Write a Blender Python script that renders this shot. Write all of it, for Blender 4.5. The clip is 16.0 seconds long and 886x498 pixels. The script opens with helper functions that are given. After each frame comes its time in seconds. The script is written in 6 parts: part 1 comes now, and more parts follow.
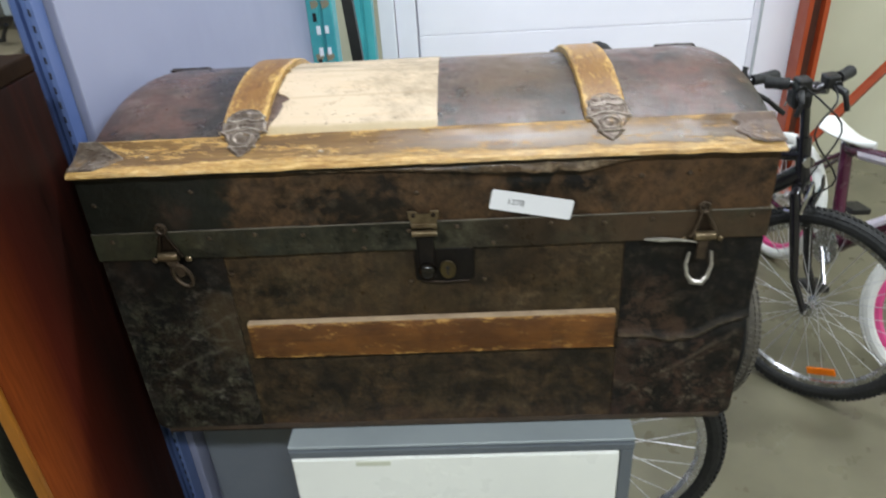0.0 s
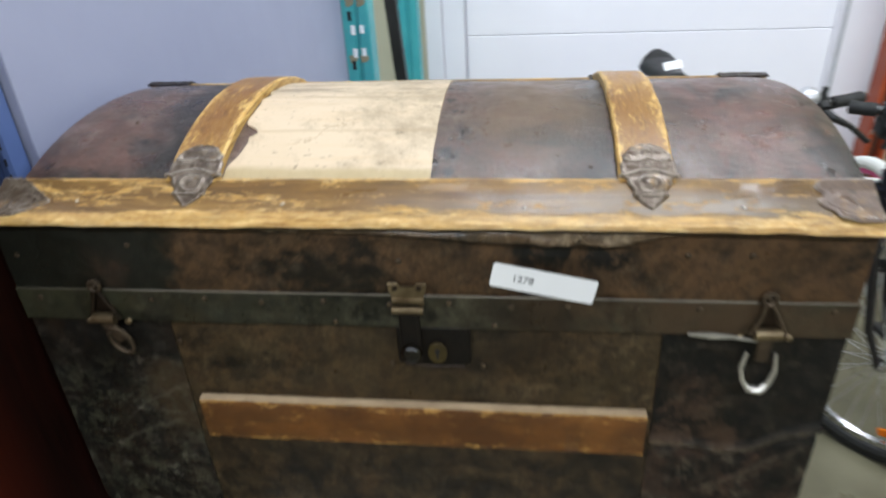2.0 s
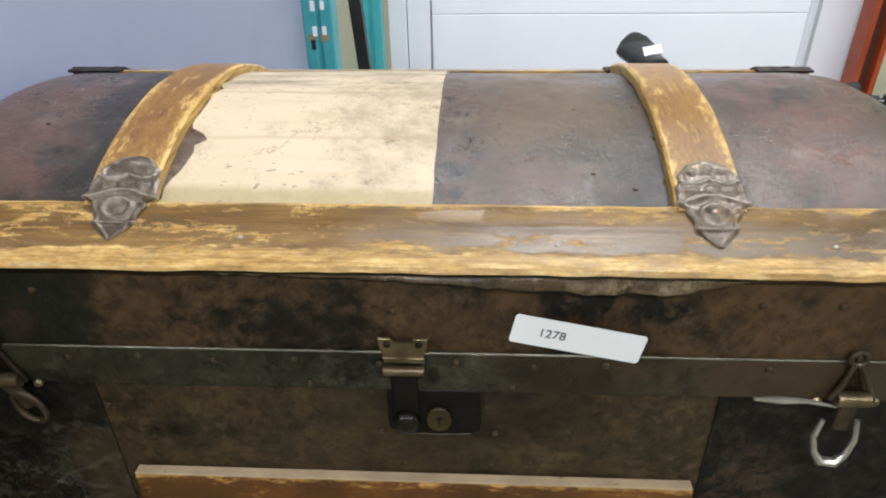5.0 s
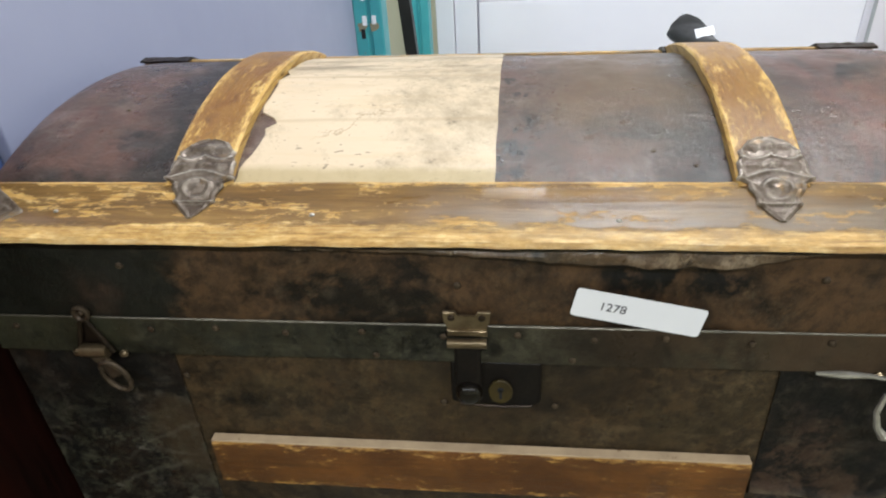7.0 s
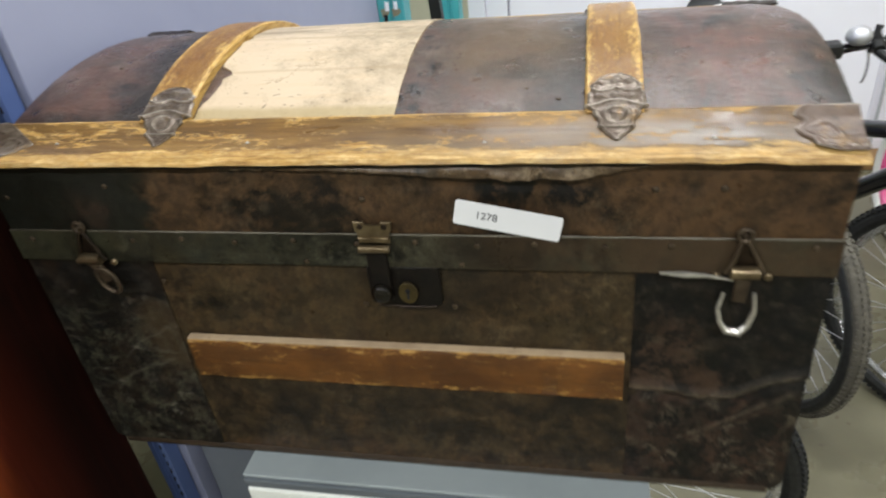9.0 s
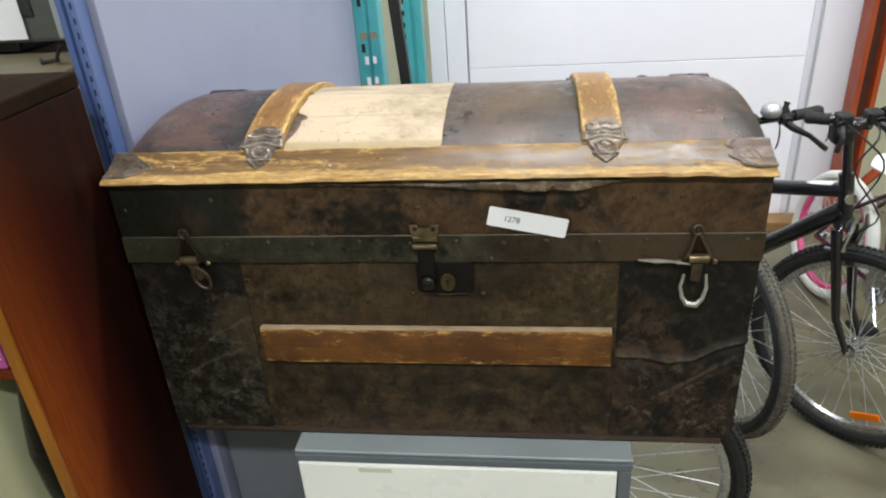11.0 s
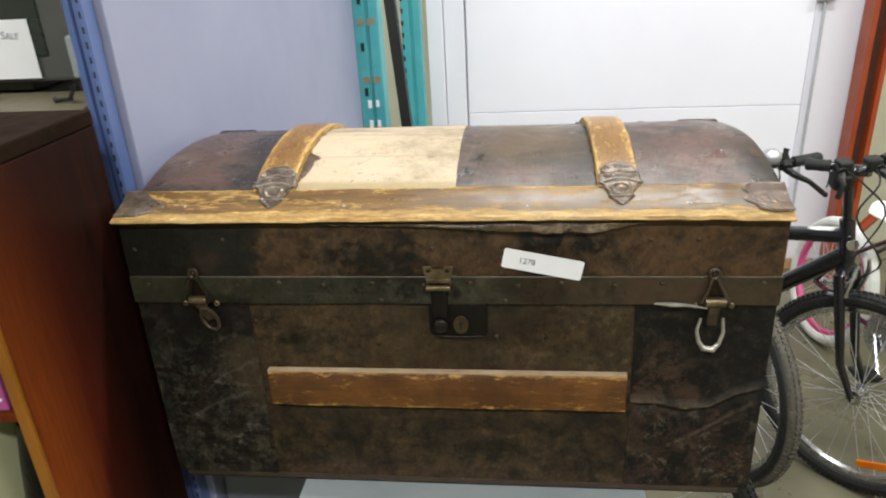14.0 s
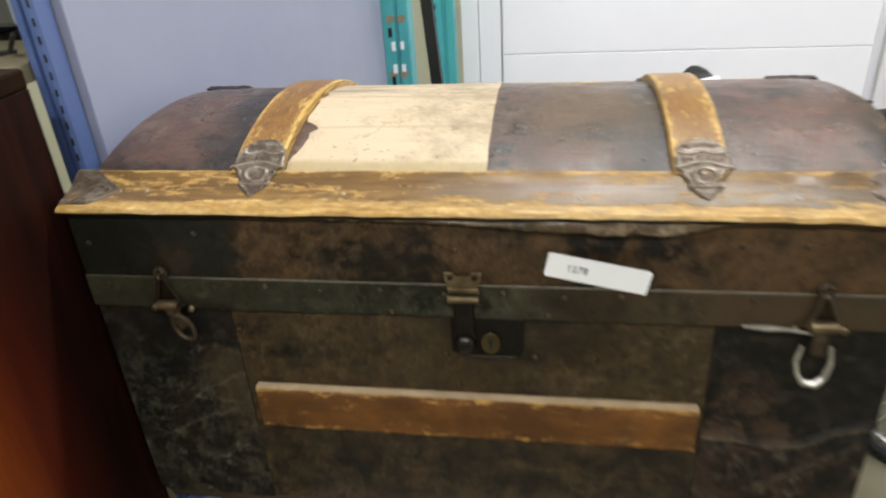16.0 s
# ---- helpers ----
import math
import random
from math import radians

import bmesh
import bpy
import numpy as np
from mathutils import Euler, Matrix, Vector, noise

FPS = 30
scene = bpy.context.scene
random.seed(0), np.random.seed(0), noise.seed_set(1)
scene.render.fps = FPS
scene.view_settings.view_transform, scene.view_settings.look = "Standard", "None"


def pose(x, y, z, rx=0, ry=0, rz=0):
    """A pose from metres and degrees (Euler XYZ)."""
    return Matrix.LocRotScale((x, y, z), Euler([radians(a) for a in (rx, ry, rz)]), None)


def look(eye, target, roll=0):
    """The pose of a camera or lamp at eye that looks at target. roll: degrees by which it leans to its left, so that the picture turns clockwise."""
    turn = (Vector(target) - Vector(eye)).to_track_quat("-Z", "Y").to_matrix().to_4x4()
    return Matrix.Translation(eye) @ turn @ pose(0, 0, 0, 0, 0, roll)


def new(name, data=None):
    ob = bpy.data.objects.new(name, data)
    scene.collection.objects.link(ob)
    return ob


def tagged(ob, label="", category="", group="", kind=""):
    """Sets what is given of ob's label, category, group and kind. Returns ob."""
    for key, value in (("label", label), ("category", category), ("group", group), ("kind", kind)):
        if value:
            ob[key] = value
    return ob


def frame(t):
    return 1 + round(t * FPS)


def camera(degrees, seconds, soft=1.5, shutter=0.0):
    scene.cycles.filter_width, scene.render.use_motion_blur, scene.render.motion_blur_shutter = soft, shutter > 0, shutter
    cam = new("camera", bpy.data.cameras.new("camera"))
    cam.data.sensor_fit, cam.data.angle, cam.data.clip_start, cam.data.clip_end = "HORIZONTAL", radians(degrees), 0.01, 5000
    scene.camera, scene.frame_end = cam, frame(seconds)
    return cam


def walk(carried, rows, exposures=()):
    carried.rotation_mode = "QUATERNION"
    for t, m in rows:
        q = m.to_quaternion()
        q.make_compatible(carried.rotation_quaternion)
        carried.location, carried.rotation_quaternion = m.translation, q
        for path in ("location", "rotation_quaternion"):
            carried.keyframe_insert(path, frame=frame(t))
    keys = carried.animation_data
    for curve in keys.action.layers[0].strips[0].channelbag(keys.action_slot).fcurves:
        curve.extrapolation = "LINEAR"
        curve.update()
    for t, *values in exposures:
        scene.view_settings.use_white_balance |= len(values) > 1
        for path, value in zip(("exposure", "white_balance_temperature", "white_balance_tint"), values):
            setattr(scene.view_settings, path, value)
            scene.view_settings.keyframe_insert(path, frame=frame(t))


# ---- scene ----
cam = camera(65.0, 16.0, soft=2.0, shutter=1.0)
PATH = [
    (0, (0.043, -0.751, 1.559), (-0.039, 0.979, 0.558), -3.6),
    (0.5, (0.014, -0.75, 1.543), (-0.037, 1.007, 0.588), -2.3),
    (1, (0.014, -0.709, 1.527), (0.01, 1.017, 0.517), 0.3),
    (1.5, (0.037, -0.656, 1.536), (-0.043, 1.061, 0.513), -1.4),
    (2, (0.098, -0.556, 1.546), (-0.133, 1.154, 0.534), -3.2),
    (2.5, (0.14, -0.481, 1.52), (-0.253, 1.15, 0.432), -7.1),
    (3, (0.098, -0.442, 1.531), (-0.221, 1.21, 0.448), -6.7),
    (3.5, (0.036, -0.428, 1.525), (-0.184, 1.23, 0.428), -3.8),
    (4, (0.038, -0.417, 1.517), (-0.157, 1.242, 0.418), -5.8),
    (4.2, (0.039, -0.403, 1.518), (-0.068, 1.285, 0.451), -0.7),
    (6.3, (0.044, -0.42, 1.502), (-0.076, 1.266, 0.432), -3.0),
    (6.5, (0.035, -0.417, 1.5), (-0.146, 1.253, 0.416), -3.9),
    (7, (0.029, -0.43, 1.517), (-0.197, 1.233, 0.429), -3.6),
    (7.5, (0.038, -0.439, 1.512), (-0.21, 1.228, 0.435), -5.3),
    (8, (0.078, -0.443, 1.516), (-0.18, 1.208, 0.417), -5.5),
    (8.5, (0.153, -0.479, 1.505), (-0.201, 1.144, 0.392), -4.4),
    (9, (0.189, -0.547, 1.513), (-0.22, 1.081, 0.426), -6.8),
    (9.2, (0.183, -0.591, 1.514), (-0.114, 1.098, 0.484), -4.7),
    (11.3, (0.117, -0.804, 1.555), (-0.126, 0.974, 0.673), -4.0),
    (11.5, (0.122, -0.811, 1.554), (-0.134, 0.98, 0.7), -4.5),
    (12, (0.114, -0.823, 1.551), (-0.161, 0.987, 0.746), -2.6),
    (12.5, (0.111, -0.83, 1.548), (-0.168, 0.988, 0.763), -2.7),
    (13, (0.109, -0.826, 1.545), (-0.158, 0.999, 0.77), -2.6),
    (13.5, (0.098, -0.813, 1.55), (-0.158, 1.005, 0.756), -2.9),
    (14, (0.092, -0.788, 1.549), (-0.135, 1.031, 0.75), -3.1),
    (14.5, (0.092, -0.765, 1.549), (-0.137, 1.034, 0.705), -4.0),
    (15, (0.09, -0.759, 1.548), (-0.162, 1.026, 0.682), -4.0),
    (15.5, (0.089, -0.705, 1.528), (-0.179, 1.064, 0.635), -3.9),
    (16, (0.074, -0.589, 1.528), (-0.238, 1.143, 0.577), -3.8),
]
walk(cam, [(t, look(eye, target, roll)) for t, eye, target, roll in PATH],
     exposures=[(0, 0, 6120, 10), (0.6, 0, 6060, 10), (3.2, 0, 6060, 10), (4.2, 0, 6200, 10), (7, 0, 6290, 10), (8.5, 0, 6450, 10), (11.5, 0, 6480, 10), (12.3, 0.05, 6740, 10), (13.2, 0.05, 6680, 10), (14.5, 0.04, 6700, 10), (15.5, 0.02, 6600, 10), (16, 0, 6740, 10)])

# ---- world, lamps, exposure ----
world = bpy.data.worlds.new("world")
scene.world = world
world.use_nodes = True
world.node_tree.nodes["Background"].inputs[0].default_value = (0.75, 0.8, 0.9, 1)
world.node_tree.nodes["Background"].inputs[1].default_value = 0.05
scene.view_settings.exposure = 0.0

LAMPS = [(-1.9, -2.2, 66.0), (0.5, -2.2, 66.0), (2.9, -2.2, 66.0), (-1.9, 0.9, 62.0), (0.5, 0.9, 66.0), (2.9, 0.9, 66.0)]
CEILING = 3.6


# ---- helpers for meshes ----
def part(name, bm, material, parent=None, label="", smooth=False):
    """Links a bmesh as one mesh object, under a thing or a part; its data is in the world's metres or in its parent's."""
    me = bpy.data.meshes.new(name)
    bm.normal_update()
    bm.to_mesh(me)
    bm.free()
    if smooth:
        for f in me.polygons:
            f.use_smooth = True
        me.set_sharp_from_angle(angle=radians(38))
    for m in material if isinstance(material, (list, tuple)) else (material,):
        me.materials.append(m)
    ob = new(name, me)
    if parent:
        ob.parent = parent
        if parent.get("placed"):
            ob.matrix_parent_inverse = Matrix.Translation(parent["placed"]).inverted()
    if label:
        tagged(ob, label)
    return ob


def thing(name, base, label, category, group="", kind=""):
    """An Empty at the base of a thing whose parts are given in the world's metres."""
    ob = new(name)
    ob.location = base
    ob.empty_display_size = 0.05
    ob["placed"] = base
    return tagged(ob, label, category, group, kind)


def box(bm, x0, x1, y0, y1, z0, z1, bevel=0.0, seg=2, turn=None):
    m = Matrix.Translation(((x0 + x1) / 2, (y0 + y1) / 2, (z0 + z1) / 2))
    if turn:
        m = m @ turn
    made = bmesh.ops.create_cube(bm, size=1, matrix=m @ Matrix.Diagonal((x1 - x0, y1 - y0, z1 - z0, 1)))["verts"]
    if bevel:
        edges = list({e for v in made for e in v.link_edges})
        bmesh.ops.bevel(bm, geom=edges, offset=bevel, segments=seg, affect="EDGES", profile=0.5)
    return bm


def boxed(*size, **how):
    return box(bmesh.new(), *size, **how)


def sweep(bm, points, radius, sides=10, closed=False, squash=1.0):
    """A tube along points; radius a number or one per point."""
    pts = [Vector(p) for p in points]
    n = len(pts)
    radii = radius if isinstance(radius, (list, tuple)) else [radius] * n
    rings, side = [], None
    for i, p in enumerate(pts):
        a = pts[(i - 1) % n] if closed or i else p
        b = pts[(i + 1) % n] if closed or i < n - 1 else p
        ahead = (b - a).normalized()
        if side is None:
            side = ahead.orthogonal().normalized()
        side = (side - ahead * side.dot(ahead)).normalized()
        up = ahead.cross(side)
        rings.append([bm.verts.new(p + radii[i] * (math.cos(t) * side + squash * math.sin(t) * up))
                      for t in (2 * math.pi * k / sides for k in range(sides))])
    for i in range(n if closed else n - 1):
        r, q = rings[i], rings[(i + 1) % n]
        for k in range(sides):
            bm.faces.new((r[k], r[(k + 1) % sides], q[(k + 1) % sides], q[k]))
    if not closed:
        bm.faces.new(rings[0][::-1])
        bm.faces.new(rings[-1])
    return bm


def lathe(bm, profile, m=None, sides=24):
    """Turns (radius, height) pairs round z, at the pose m."""
    m = m or Matrix()
    rings = []
    for r, z in profile:
        rings.append([bm.verts.new(m @ Vector((r * math.cos(t), r * math.sin(t), z)))
                      for t in (2 * math.pi * k / sides for k in range(sides))])
    for a, b in zip(rings, rings[1:]):
        for k in range(sides):
            bm.faces.new((a[k], a[(k + 1) % sides], b[(k + 1) % sides], b[k]))
    bm.faces.new(rings[0][::-1])
    bm.faces.new(rings[-1])
    return bm


def grid(bm, us, vs, place):
    rows = [[bm.verts.new(place(u, v)) for u in us] for v in vs]
    for a, b in zip(rows, rows[1:]):
        for k in range(len(us) - 1):
            bm.faces.new((a[k], a[k + 1], b[k + 1], b[k]))
    return rows


def steps(a, b, n):
    return [a + (b - a) * k / n for k in range(n + 1)]


def plate(bm, outline, m, thick, bevel=0.0):
    """A flat plate with that outline (x, y), raised along z of the pose m."""
    low = [bm.verts.new(m @ Vector((x, y, 0))) for x, y in outline]
    top = [bm.verts.new(m @ Vector((x, y, thick))) for x, y in outline]
    n = len(outline)
    for k in range(n):
        bm.faces.new((low[k], low[(k + 1) % n], top[(k + 1) % n], top[k]))
    face = bm.faces.new(top)
    bm.faces.new(low[::-1])
    if bevel:
        bmesh.ops.bevel(bm, geom=list(face.edges), offset=bevel, segments=1, affect="EDGES")
    return bm


FRONT = Matrix(((1, 0, 0, 0), (0, 0, -1, 0), (0, 1, 0, 0), (0, 0, 0, 1)))  # x to x, y to z, z towards the eye


# ---- materials ----
def rgb(h):
    """Linear colour of a hex value."""
    c = [int(h[k:k + 2], 16) / 255 for k in (0, 2, 4)]
    return (*[v / 12.92 if v < 0.04045 else ((v + 0.055) / 1.055) ** 2.4 for v in c], 1)


class Mat:
    """A node material with short words for what it needs."""

    def __init__(self, name):
        self.m = bpy.data.materials.new(name)
        self.m.use_nodes = True
        self.t = self.m.node_tree
        self.b = self.t.nodes["Principled BSDF"]
        self.co = self.t.nodes.new("ShaderNodeTexCoord").outputs["Object"]

    def node(self, kind, **ins):
        n = self.t.nodes.new(kind)
        for k, v in ins.items():
            self.put(n.inputs[k.replace("_", " ")], v)
        return n

    def put(self, socket, v):
        if hasattr(v, "is_output"):
            self.t.links.new(v, socket)
        else:
            socket.default_value = v

    def space(self, scale=(1, 1, 1), shift=(0, 0, 0)):
        n = self.node("ShaderNodeMapping")
        self.put(n.inputs["Vector"], self.co)
        n.inputs["Scale"].default_value, n.inputs["Location"].default_value = scale, shift
        return n.outputs[0]

    def noise(self, scale, detail=6.0, rough=0.6, stretch=(1, 1, 1), shift=(0, 0, 0), warp=0.0):
        n = self.node("ShaderNodeTexNoise", Vector=self.space(stretch, shift), Scale=scale, Detail=detail, Roughness=rough, Distortion=warp)
        return n.outputs[0]

    def ramp(self, fac, *stops):
        n = self.node("ShaderNodeValToRGB", Fac=fac)
        e = n.color_ramp.elements
        while len(e) < len(stops):
            e.new(0.5)
        for k, (p, c) in enumerate(stops):
            e[k].position, e[k].color = p, c if isinstance(c, tuple) else (c, c, c, 1)
        return n.outputs[0]

    def mix(self, fac, a, b, how="MIX"):
        n = self.t.nodes.new("ShaderNodeMix")
        n.data_type, n.blend_type = "RGBA", how
        self.put(n.inputs[0], fac)
        self.put(n.inputs[6], a)
        self.put(n.inputs[7], b)
        return n.outputs[2]

    def math(self, how, a, b=0.0, c=0.0):
        n = self.t.nodes.new("ShaderNodeMath")
        n.operation = how
        for k, v in enumerate((a, b, c)):
            self.put(n.inputs[k], v)
        return n.outputs[0]

    def axis(self, k):
        n = self.node("ShaderNodeSeparateXYZ", Vector=self.co)
        return n.outputs[k]

    def span(self, v, a, b, c=0.0, d=1.0):
        n = self.node("ShaderNodeMapRange", Value=v)
        for k, w in enumerate((a, b, c, d)):
            n.inputs[k + 1].default_value = w
        return n.outputs[0]

    def done(self, colour, rough=0.5, metal=0.0, bump=None, depth=0.001, strength=0.6, coat=0.0, spec=0.5):
        self.put(self.b.inputs["Base Color"], colour)
        self.put(self.b.inputs["Roughness"], rough)
        self.put(self.b.inputs["Metallic"], metal)
        self.b.inputs["Coat Weight"].default_value = coat
        self.b.inputs["Coat Roughness"].default_value = 0.15
        self.b.inputs["Specular IOR Level"].default_value = spec
        if bump is not None:
            n = self.node("ShaderNodeBump", Height=bump)
            n.inputs["Strength"].default_value, n.inputs["Distance"].default_value = strength, depth
            self.put(self.b.inputs["Normal"], n.outputs[0])
        return self.m


def paint(name, dark, light, rough=0.4, metal=0.0, scale=8.0, bump=120.0, depth=0.0004, wear=None, coat=0.0, spec=0.5):
    """Paint, plastic or metal in two close tones, with fine grain and, if given, worn spots."""
    m = Mat(name)
    big, fine = m.noise(scale, 5), m.noise(bump, 3)
    c = m.ramp(big, (0.3, dark), (0.7, light))
    if wear:
        c = m.mix(m.ramp(m.noise(scale * 3.1, 9, 0.7, shift=(3, 1, 7)), (0.62, 0.0), (0.7, 1.0)), c, wear)
    r = m.span(m.noise(scale * 2.3, 6, shift=(5, 5, 5)), 0.3, 0.7, rough * 0.8, min(1, rough * 1.25))
    return m.done(c, r, metal, fine, depth, coat=coat, spec=spec)


def tin(name, base, dark, rust, pale, amount=0.5, gloss=0.42, black=None, spec=0.3, rub=None, extra=None, stains=0.5):
    """Old painted sheet metal: mottled, rubbed through and stained. black(m): where it is blackened as a whole."""
    m = Mat(name)
    c = m.mix(m.ramp(m.noise(13, 10, 0.74, warp=0.5), (0.42, 0.0), (0.55, 1.0)), base, rust)
    c = m.mix(m.ramp(m.noise(48, 10, 0.8, shift=(4, 2, 9)), (0.44, 0.0), (0.58, 0.75)), c, dark)
    stain = m.ramp(m.noise(8, 10, 0.74, shift=(7, 3, 2), warp=0.4), (stains, 0.0), (stains + 0.08, 0.92))
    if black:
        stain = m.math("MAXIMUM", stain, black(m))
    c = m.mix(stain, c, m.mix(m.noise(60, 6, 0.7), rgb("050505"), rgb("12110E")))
    flecks = m.ramp(m.noise(70, 10, 0.8, shift=(8, 8, 1), warp=0.2), (0.48, 0.0), (0.6, 1.0))
    patch = m.ramp(m.noise(12, 8, 0.7, shift=(1, 7, 3)), (0.46, 0.0), (0.6, 1.0))
    c = m.mix(m.math("MULTIPLY", m.math("MULTIPLY", flecks, patch), amount), c, pale)
    scratch = m.ramp(m.noise(28, 3, 0.5, stretch=(0.25, 1, 2.2), shift=(2, 2, 6), warp=1.5), (0.655, 0.0), (0.69, 1.0))
    c = m.mix(m.math("MULTIPLY", scratch, 0.12 * amount), c, pale)
    if black:
        c = m.mix(m.math("MULTIPLY", black(m), 0.82), c, m.mix(m.noise(60, 6, 0.7, shift=(3, 3, 3)), rgb("0E100D"), rgb("24251E")))
    if extra:
        c = extra(m, c)
    if rub:
        c = m.mix(rub(m), c, rgb("6E6250"))
    grain = m.noise(170, 5, 0.75)
    relief = m.math("ADD", m.noise(45, 9, 0.7), m.math("MULTIPLY", grain, 0.35))
    r = m.span(m.noise(22, 9, 0.72, shift=(2, 9, 4)), 0.32, 0.68, gloss * 0.6, min(1, gloss * 1.7))
    return m.done(c, r, 0.0, relief, 0.003, 0.55, spec=spec)


def west_black(m):
    """Black towards the trunk's left end and in blots under the top slat."""
    rag = m.math("MULTIPLY", m.math("SUBTRACT", m.noise(16, 8, 0.7), 0.5), 0.25)
    left = m.ramp(m.math("SUBTRACT", m.math("ADD", rag, -0.235), m.axis(0)), (0.0, 0.0), (0.04, 1.0))
    return left


# course of the fold over the right corner: share of its length, height above 0.96 in steps of 5 cm
FOLD = ((0.0, 0.40), (0.22, 0.38), (0.43, 0.22), (0.62, 0.30), (0.80, 0.70), (1.0, 0.92))


def crease_rub_highlight(m):
    """Paint rubbed off along the two buckled folds, with the folds' highlight painted in."""
    wander = m.math("MULTIPLY", m.math("SUBTRACT", m.noise(40, 8, 0.75), 0.5), 0.02)
    gaps = m.ramp(m.noise(30, 6, 0.7, shift=(4, 4, 4)), (0.4, 0.15), (0.6, 1.0))
    run = m.span(m.axis(0), 0.23, 0.40)
    first = m.math("MULTIPLY_ADD", m.ramp(run, *FOLD), 0.05, 0.963)
    off = m.math("ADD", m.math("ABSOLUTE", m.math("SUBTRACT", m.axis(2), first)), wander)
    rub = m.ramp(off, (0.0, 0.5), (0.005, 0.0))
    second = m.math("MULTIPLY_ADD", m.axis(0), 0.74, 0.693)
    off = m.math("ADD", m.math("ABSOLUTE", m.math("SUBTRACT", m.axis(2), second)), wander)
    rub2 = m.math("MULTIPLY", m.ramp(off, (0.0, 0.35), (0.004, 0.0)), m.math("MULTIPLY", m.span(m.axis(0), 0.285, 0.31), m.span(m.axis(0), 0.395, 0.37)))
    return m.math("MULTIPLY", m.math("MAXIMUM", rub, rub2), gaps)


def drips(m, c):
    """Soft dark blotches, black mottling low down and round the lock, brown rub along the foot."""
    rag = m.math("MULTIPLY", m.math("SUBTRACT", m.noise(16, 9, 0.75, shift=(6, 2, 5)), 0.5), 0.14)
    x, z = m.math("ADD", m.axis(0), rag), m.math("ADD", m.axis(2), rag)
    c = m.mix(m.ramp(m.noise(7, 8, 0.7, stretch=(0.7, 1, 1), shift=(6, 2, 5), warp=0.4), (0.44, 0.0), (0.6, 0.65)), c, rgb("19130D"))
    c = m.mix(m.ramp(m.noise(11, 8, 0.7, stretch=(1.2, 1, 0.8), shift=(2, 9, 1), warp=0.5), (0.52, 0.0), (0.64, 0.5)), c, rgb("4C3824"))
    low = m.math("MULTIPLY", m.span(z, 0.985, 0.93), m.ramp(m.noise(26, 10, 0.78, shift=(3, 3, 8), warp=0.5), (0.45, 0.0), (0.58, 0.7)))
    c = m.mix(low, c, rgb("0E0B09"))
    dx = m.math("DIVIDE", m.math("SUBTRACT", x, 0.03), 0.13)
    dz = m.math("DIVIDE", m.math("SUBTRACT", z, 1.105), 0.05)
    halo = m.ramp(m.math("ADD", m.math("MULTIPLY", dx, dx), m.math("MULTIPLY", dz, dz)), (0.25, 0.55), (1.0, 0.0))
    c = m.mix(halo, c, rgb("110D0A"))
    c = m.mix(m.math("MULTIPLY", m.span(z, 0.862, 0.838), m.ramp(m.noise(30, 8, 0.75, shift=(1, 1, 4)), (0.4, 0.0), (0.6, 0.6))), c, rgb("5E4430"))
    c = m.mix(m.ramp(m.noise(85, 9, 0.8, shift=(4, 6, 3)), (0.5, 0.0), (0.6, 0.45)), c, rgb("17120D"))
    c = m.mix(m.ramp(m.noise(34, 11, 0.82, shift=(7, 6, 9), warp=0.3), (0.5, 0.0), (0.57, 0.6)), c, rgb("120E0A"))
    nick = m.ramp(m.noise(60, 5, 0.65, stretch=(1.5, 1, 0.8), shift=(4, 9, 9)), (0.7, 0.0), (0.73, 0.7))
    c = m.mix(nick, c, rgb("8A7A62"))
    return m.mix(m.ramp(m.noise(6, 7, 0.7, shift=(1, 4, 2)), (0.5, 0.0), (0.62, 0.3)), c, rgb("463A24"))


def runs_only(m, c):
    """Fine dark mottling of the lid, warm brown towards its right end, tar blots above the label."""
    warm = m.math("MULTIPLY", m.span(m.axis(0), -0.1, 0.12), m.ramp(m.noise(10, 8, 0.72, stretch=(1.4, 1, 0.8), shift=(5, 2, 2), warp=0.5), (0.42, 0.0), (0.58, 0.75)))
    c = m.mix(warm, c, rgb("563F2A"))
    c = m.mix(m.ramp(m.noise(70, 9, 0.8, shift=(4, 6, 3)), (0.5, 0.0), (0.6, 0.5)), c, rgb("18130E"))
    rag = m.math("MULTIPLY", m.math("SUBTRACT", m.noise(30, 8, 0.75, shift=(9, 4, 5)), 0.5), 0.07)
    x, z = m.math("ADD", m.axis(0), rag), m.math("ADD", m.axis(2), rag)
    spot = m.math("MULTIPLY", m.math("MULTIPLY", m.span(x, 0.085, 0.1), m.span(x, 0.215, 0.19)), m.math("MULTIPLY", m.span(z, 1.196, 1.203), m.span(z, 1.232, 1.224)))
    c = m.mix(m.math("MULTIPLY", spot, m.ramp(m.noise(38, 8, 0.7, shift=(3, 7, 7)), (0.42, 0.2), (0.5, 0.95))), c, rgb("050505"))
    dx = m.math("SUBTRACT", x, -0.322)
    dz = m.math("SUBTRACT", z, 1.188)
    red = m.ramp(m.math("SQRT", m.math("ADD", m.math("MULTIPLY", dx, dx), m.math("MULTIPLY", dz, dz))), (0.006, 0.5), (0.03, 0.0))
    red = m.math("MULTIPLY", red, m.ramp(m.noise(45, 8, 0.75, shift=(8, 2, 2)), (0.42, 0.2), (0.58, 1.0)))
    return m.mix(red, c, rgb("46342A"))


